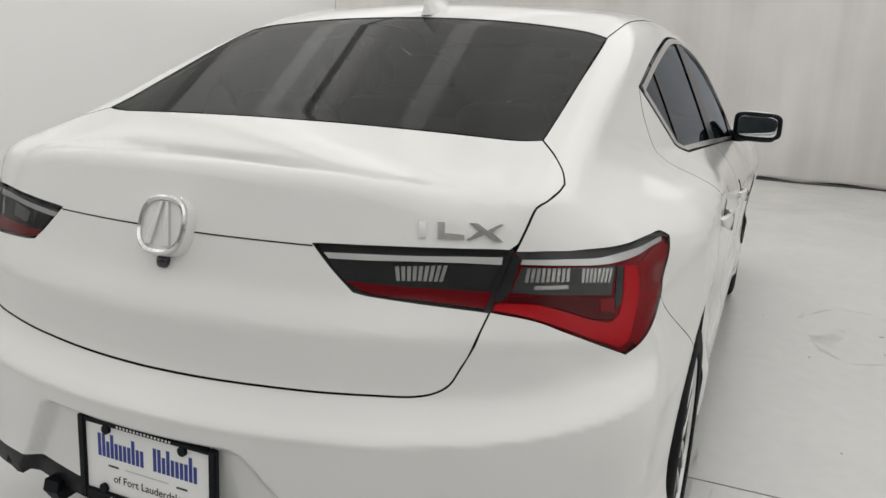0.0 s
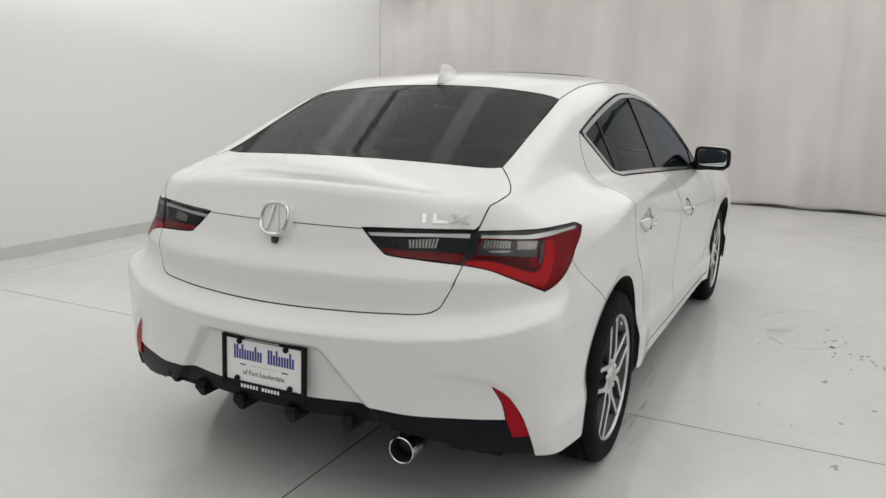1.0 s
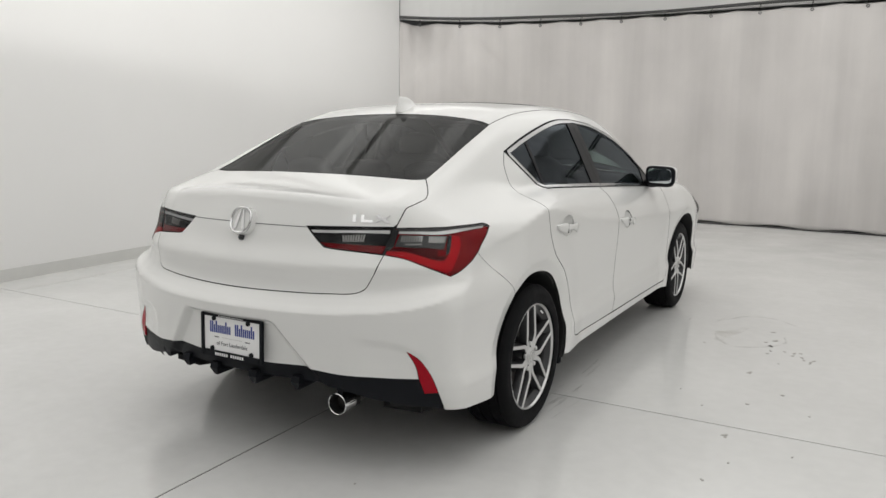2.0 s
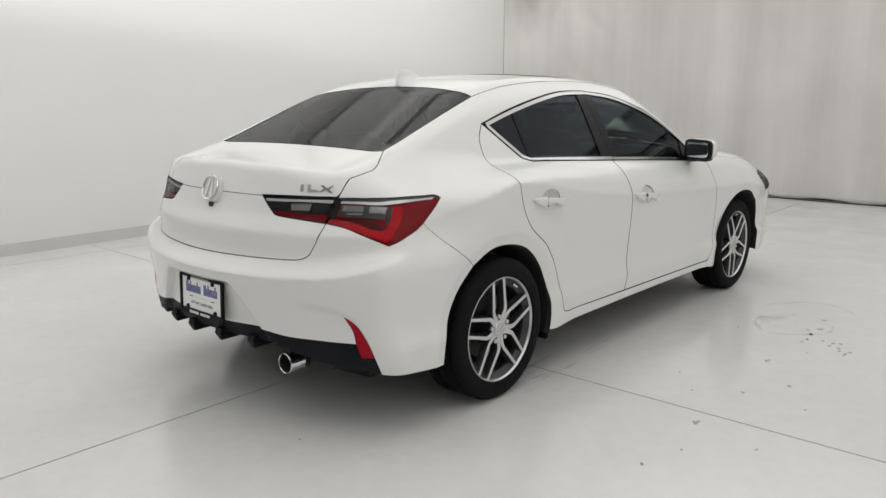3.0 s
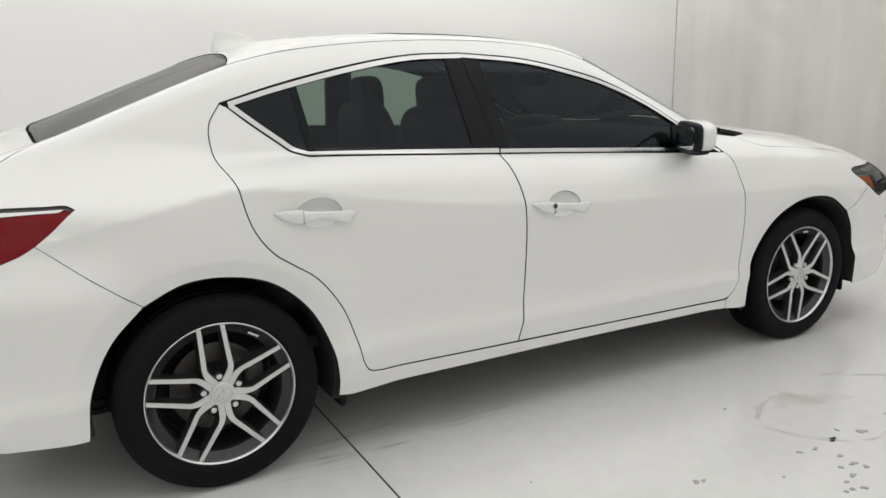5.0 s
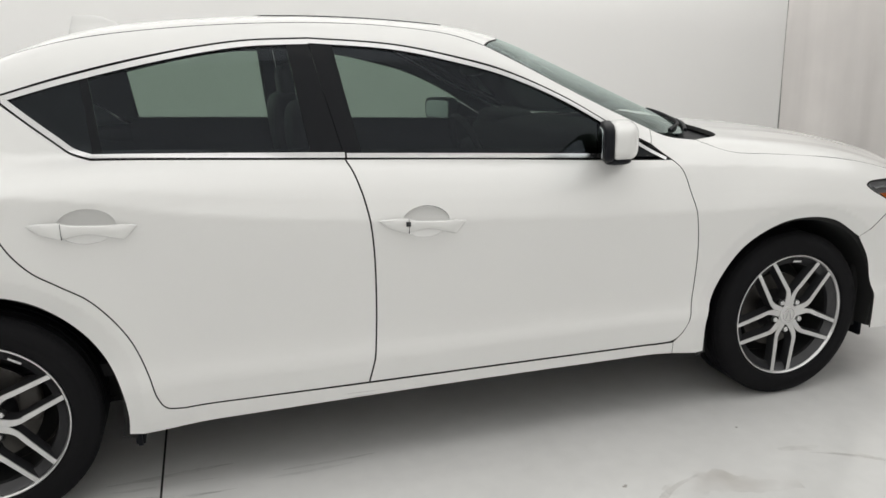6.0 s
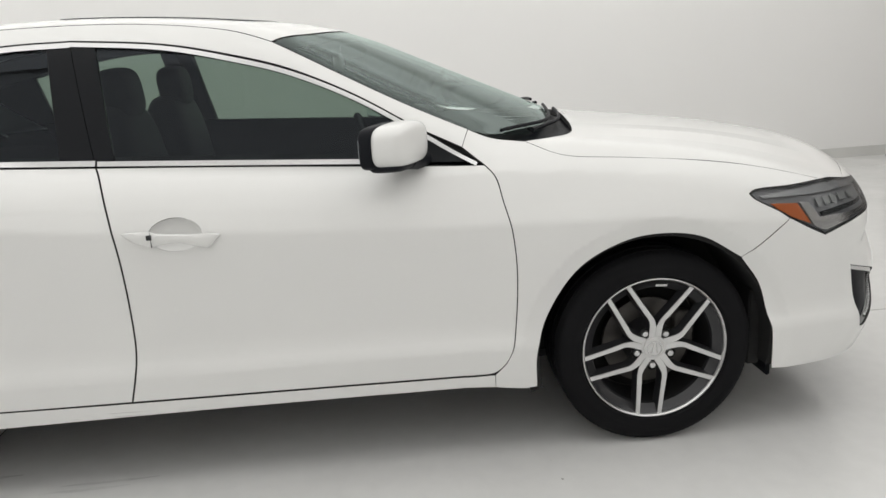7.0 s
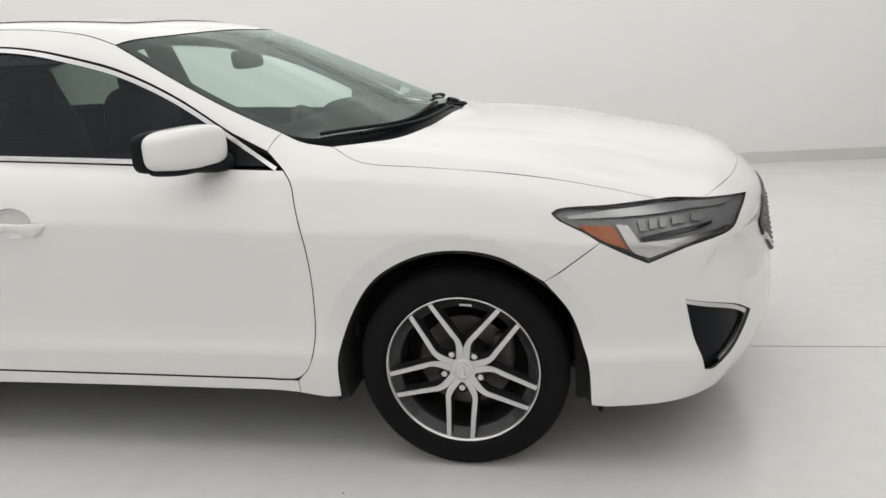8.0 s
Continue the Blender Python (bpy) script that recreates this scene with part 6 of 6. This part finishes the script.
WHEEL = {}
for key, (bm, mat) in wheel_meshes().items():
    nm = key.rstrip("0123456789")
    me = bpy.data.meshes.new(nm)
    bm.to_mesh(me)
    bm.free()
    me.materials.append(mat)
    if nm == "spoke":
        me.materials.append(M_RIM)
    me.polygons.foreach_set("use_smooth", [True] * len(me.polygons))
    me.set_sharp_from_angle(angle=radians(32))
    WHEEL[key] = me
for side in (1, -1):
    for wy, turn_deg in ((0.0, 31.0), (2.67, 4.5)):
        w = new("wheel", WHEEL["rim"])
        w.parent = CAR
        w["label"] = "twin-spoke alloy wheel with low-profile black tyre"
        turned = Matrix.Rotation(0 if side == 1 else math.pi, 4, "Z") @ Matrix.Rotation(radians(-turn_deg), 4, "X")
        w.matrix_local = Matrix.Translation((side * 0.853, wy, 0.3125)) @ turned
        for key, me in WHEEL.items():
            if key == "rim":
                continue
            ob = new(key.rstrip("0123456789"), me)
            ob.parent = w
            if key == "tread_block":
                ob["kind"] = "stuff"
            if key in ("caliper",):
                ob.matrix_local = Matrix.Rotation(radians(turn_deg), 4, "X") @ (Matrix.Rotation(math.pi if wy == 0 else 0, 4, "X") if wy else Matrix.Identity(4))

# ---- cabin ----
def soft(name, c, h, e, mat, parent, tilt=0.0, label=""):
    bm = bmesh.new()
    rot = Matrix.Rotation(tilt, 3, "X")
    superbox(bm, c, h, e, 36, 22, lambda p: rot @ p)
    return part(name, bm, mat, parent, label)


def seat(x):
    s = soft("front_seat", (x, 1.28, 0.56), (0.25, 0.27, 0.10), 0.5, M_SEAT, CAR, 0.10, "black leather front seat")
    soft("backrest", (x, 1.04, 0.84), (0.24, 0.085, 0.30), 0.55, M_SEAT, s, 0.16)
    soft("headrest", (x, 1.025, 1.165), (0.125, 0.055, 0.085), 0.6, M_SEAT, s, 0.10)
    for dx in (-0.05, 0.05):
        bm = bmesh.new()
        tube(bm, [Vector((x + dx, 1.03, 1.05)), Vector((x + dx, 1.03, 1.12))], 0.006, 8)
        part("headrest_post", bm, M_CHROME, s)


seat(0.36)
seat(-0.36)
bench = soft("rear_seat", (0, 0.42, 0.56), (0.64, 0.27, 0.11), 0.4, M_SEAT, CAR, 0.08, "black leather rear bench")
soft("backrest", (0, 0.10, 0.80), (0.62, 0.09, 0.28), 0.4, M_SEAT, bench, 0.30)
for x in (-0.34, 0.0, 0.34):
    soft("headrest", (x, -0.02, 1.075), (0.12, 0.05, 0.055), 0.6, M_SEAT, bench, 0.2)
dash = soft("dashboard", (0, 2.16, 0.83), (0.70, 0.27, 0.165), 0.45, M_CABIN, CAR, -0.06, "black dashboard")
soft("instrument_hood", (-0.36, 2.02, 0.985), (0.19, 0.10, 0.045), 0.7, M_CABIN, dash)
bm = bmesh.new()
ringpts = []
cy, cz, R = 1.84, 0.830, 0.178
for k in range(41):
    a = 2 * math.pi * k / 40
    ringpts.append(Vector((-0.36 + R * math.cos(a), cy + R * math.sin(a) * -0.36, cz + R * math.sin(a) * 0.93)))
tube(bm, ringpts, 0.016, 10, False)
sw = part("steering_wheel", bm, M_CABIN, CAR, "black leather steering wheel")
soft("steering_hub", (-0.36, cy + 0.02, cz), (0.085, 0.04, 0.07), 0.7, M_CABIN, sw, 0.37)
for x in (-0.30, 0.30):
    soft("wheel_spoke", (-0.36 + x * 0.42, cy + 0.01, cz), (0.06, 0.014, 0.02), 0.6, M_CABIN, sw, 0.37)
mir = soft("rear_view_mirror", (0.0, 1.73, 1.225), (0.115, 0.022, 0.036), 0.45, M_CABIN, CAR, 0.1, "black rear view mirror")
soft("mirror_bracket", (0.0, 1.79, 1.27), (0.03, 0.05, 0.03), 0.6, M_CABIN, mir)
block("parcel_shelf", (-0.56, -0.40, 0.985), (0.56, -0.03, 1.005), M_CABIN, CAR, 0.004)
block("cabin_floor", (-0.72, -0.1, 0.36), (0.72, 2.3, 0.40), M_CABIN, CAR)
block("bulkhead", (-0.72, 2.28, 0.36), (0.72, 2.32, 0.90), M_CABIN, CAR)
# lining of the roof, rails and pillars
panel("headliner", "top", [[(0, 0.26, 1.35), (0.5, 0.21, 1.31)], [(0.5, 0.21, 1.31), *[(x - 0.012, y, z) for x, y, z in DITCH[1:-1]], (0.585, 1.54, 1.306)], [(0.585, 1.54, 1.306), (0.43, 1.64, 1.324), (0, 1.755, 1.34)]],
      M_HEADLINER, gap=0.05, level=-0.022, depth=0.0, centre=True, label="grey roof lining")
panel("pillar_lining", "tube",
      [SEAM_TOP_F[::-1][1:], SEAM_TOP_R[::-1], DOOR_BACK[:4], [(0.083, 0.967), (-0.30, 0.985)], [(-0.30, 0.985), (0.555, -0.38, 1.084)], WIN_SIDE[::-1], DITCH, SHIELD_SIDE, [(0.702, 2.134, 1.012), (2.107, 0.966)], [(2.107, 0.966), (1.993, 1.022)]],
      M_CABIN, gap=0.016, level=-0.020, depth=0.012, inset=-0.004, pair=True, label="dark pillar lining")

# dark cards inside the doors, up to the window sills
panel("door_lining", "tube", [[(0.34, 1.046), (1.054, 1.018), (1.6, 0.993), (2.08, 0.968)], [(2.08, 0.968), (2.08, 0.62)], [(2.08, 0.62), (0.34, 0.62)], [(0.34, 0.62), (0.34, 1.046)]],
      M_CABIN, gap=0.03, level=-0.045, depth=0.01, pair=True, label="black inner door lining")

# grey scuffs along the sills
for run, w in (([(0.93, 0.2585), (1.10, 0.2555), (1.27, 0.2545)], 0.0007), ([(0.86, 0.2475), (1.02, 0.2445), (1.15, 0.2440)], 0.0009)):
    strip("sill_scuff", "tube", run, -w, w, M_SCRATCH, level=0.0008, depth=0.0004, label="thin grey scuff on the sill")

# ---- floor marks and small litter ----
def speck(x, y, r, long, seed, label, mat):
    """Flake of dried dirt, a few ragged crumbs pressed together."""
    rng = random.Random(seed)
    bm = bmesh.new()
    for q in range(rng.choice((2, 3, 3, 4))):
        cx, cy = x + rng.uniform(-1, 1) * r * 0.5, y + rng.uniform(-1, 1) * r * long * 0.7
        n = 9
        pts = []
        for k in range(n):
            a = 2 * math.pi * k / n
            d = r * rng.uniform(0.3, 0.75)
            pts.append((d * math.cos(a), d * math.sin(a) * rng.uniform(0.8, long)))
        prism(bm, Vector((cx, cy, -0.0003)), Vector((1, 0, 0)), Vector((0, 1, 0)), Vector((0, 0, 1)), pts, rng.uniform(0.0012, 0.0025))
    return tagged(part("dirt_speck", bm, mat), label, "dirt", group="dirt specks on the floor")


M_PALEDIRT = material("pale_dried_dirt", (0.38, 0.37, 0.35), 0.9, vary=0.2, noise_scale=60)
for k, (x, y, r, long) in enumerate((
        (1.605, 2.044, 0.017, 1.6), (1.571, 2.240, 0.013, 1.8), (1.558, 1.979, 0.009, 1.4), (1.609, 1.788, 0.009, 1.5), (1.599, 1.718, 0.010, 1.4), (1.564, 1.294, 0.014, 1.9),
        (1.680, 1.546, 0.006, 1.3), (1.235, 1.776, 0.008, 1.2), (1.307, 0.834, 0.005, 1.0), (1.448, 0.646, 0.004, 1.0), (1.633, 0.769, 0.014, 1.2), (1.605, 0.320, 0.013, 1.7), (1.612, -0.16, 0.008, 1.2),
        (1.67, 0.04, 0.006, 1.3), (1.88, 0.23, 0.006, 1.3), (0.53, -0.85, 0.006, 1.2), (1.03, 2.33, 0.005, 1.0))):
    speck(x, y, r, long, k, "small grey crumb of dried dirt on the floor", M_PALEDIRT)
speck(1.596, 1.898, 0.012, 1.8, 50, "dark curled flake of dirt on the floor", M_DIRT)
for k, (x, y, r, long) in enumerate(((1.681, 1.806, 0.014, 1.5), (1.733, 1.810, 0.011, 1.7), (1.730, 1.742, 0.011, 1.3), (1.768, 1.824, 0.011, 1.8), (1.781, 1.742, 0.012, 1.7), (1.796, 1.681, 0.010, 1.4), (1.830, 1.644, 0.013, 1.7), (1.846, 1.692, 0.010, 1.6), (1.760, 0.994, 0.010, 1.3), (1.90, 0.75, 0.007, 1.2))):
    speck(x, y, r, long, 80 + k, "faint pale smudge of dried dirt on the floor", M_PALEDIRT)


def film_patch(name, pts, widths, mat, z, label):
    """Flat ribbon of varying width along a line on the floor."""
    p = smooth_line(np.array([(x, y, 0.0) for x, y in pts]), 0.02)
    w = np.interp(np.linspace(0, 1, len(p)), np.linspace(0, 1, len(widths)), widths)
    t = np.gradient(p, axis=0)
    t /= np.linalg.norm(t, axis=1)[:, None]
    bm = bmesh.new()
    rng = random.Random(len(p))
    a = [bm.verts.new((q[0] - d[1] * v * rng.uniform(0.6, 1.2), q[1] + d[0] * v * rng.uniform(0.6, 1.2), z)) for q, d, v in zip(p, t, w)]
    b = [bm.verts.new((q[0] + d[1] * v * rng.uniform(0.6, 1.2), q[1] - d[0] * v * rng.uniform(0.6, 1.2), z)) for q, d, v in zip(p, t, w)]
    for i in range(len(p) - 1):
        bm.faces.new((a[i], b[i], b[i + 1], a[i + 1]))
    for f in bm.faces:
        if f.normal.z < 0:
            f.normal_flip()
    return tagged(part(name, bm, mat), label, "floor stain")


film_patch("water_stain", [(1.25, 2.02), (1.292, 1.904), (1.393, 1.783), (1.475, 1.802), (1.554, 1.855), (1.637, 1.943), (1.665, 2.037), (1.645, 2.151)], (0.004, 0.010, 0.013, 0.012, 0.012, 0.010, 0.005), M_TIDE, 0.0006, "faint dried water edge on the pale floor")
film_patch("water_stain", [(1.25, 2.44), (1.292, 2.524), (1.368, 2.612), (1.47, 2.65), (1.56, 2.62), (1.68, 2.5)], (0.003, 0.012, 0.012, 0.010, 0.004), M_TIDE, 0.0006, "faint dried water edge on the pale floor")
film_patch("tan_stain", [(1.30, 1.87), (1.29, 1.96), (1.30, 2.06), (1.35, 2.13), (1.40, 2.28)], (0.02, 0.06, 0.06, 0.045, 0.02), M_TAN, 0.0008, "pale tan dried residue on the floor")
film_patch("tan_stain", [(1.20, 2.36), (1.22, 2.44), (1.30, 2.56), (1.37, 2.63)], (0.01, 0.025, 0.02, 0.008), M_TAN, 0.0008, "pale tan dried residue on the floor")
for k, (x0, y0, x1, y1, w) in enumerate(((0.80, 0.15, 0.868, 0.62, 0.012), (0.858, 0.19, 0.862, 0.66, 0.010), (0.725, 0.27, 0.703, 0.65, 0.014), (0.765, 0.22, 0.78, 0.60, 0.008), (0.835, 0.74, 0.826, 1.02, 0.009), (0.80, 0.80, 0.79, 1.1, 0.007), (0.90, 0.12, 0.93, 0.42, 0.006))):
    film_patch("tyre_mark", [(x0, y0), ((x0 + x1) / 2 + 0.004, (y0 + y1) / 2), (x1, y1)], (0.002, w, w, 0.002), M_STREAK, 0.0005 + 0.0002 * (k % 2), "faint grey tyre streak on the pale floor")
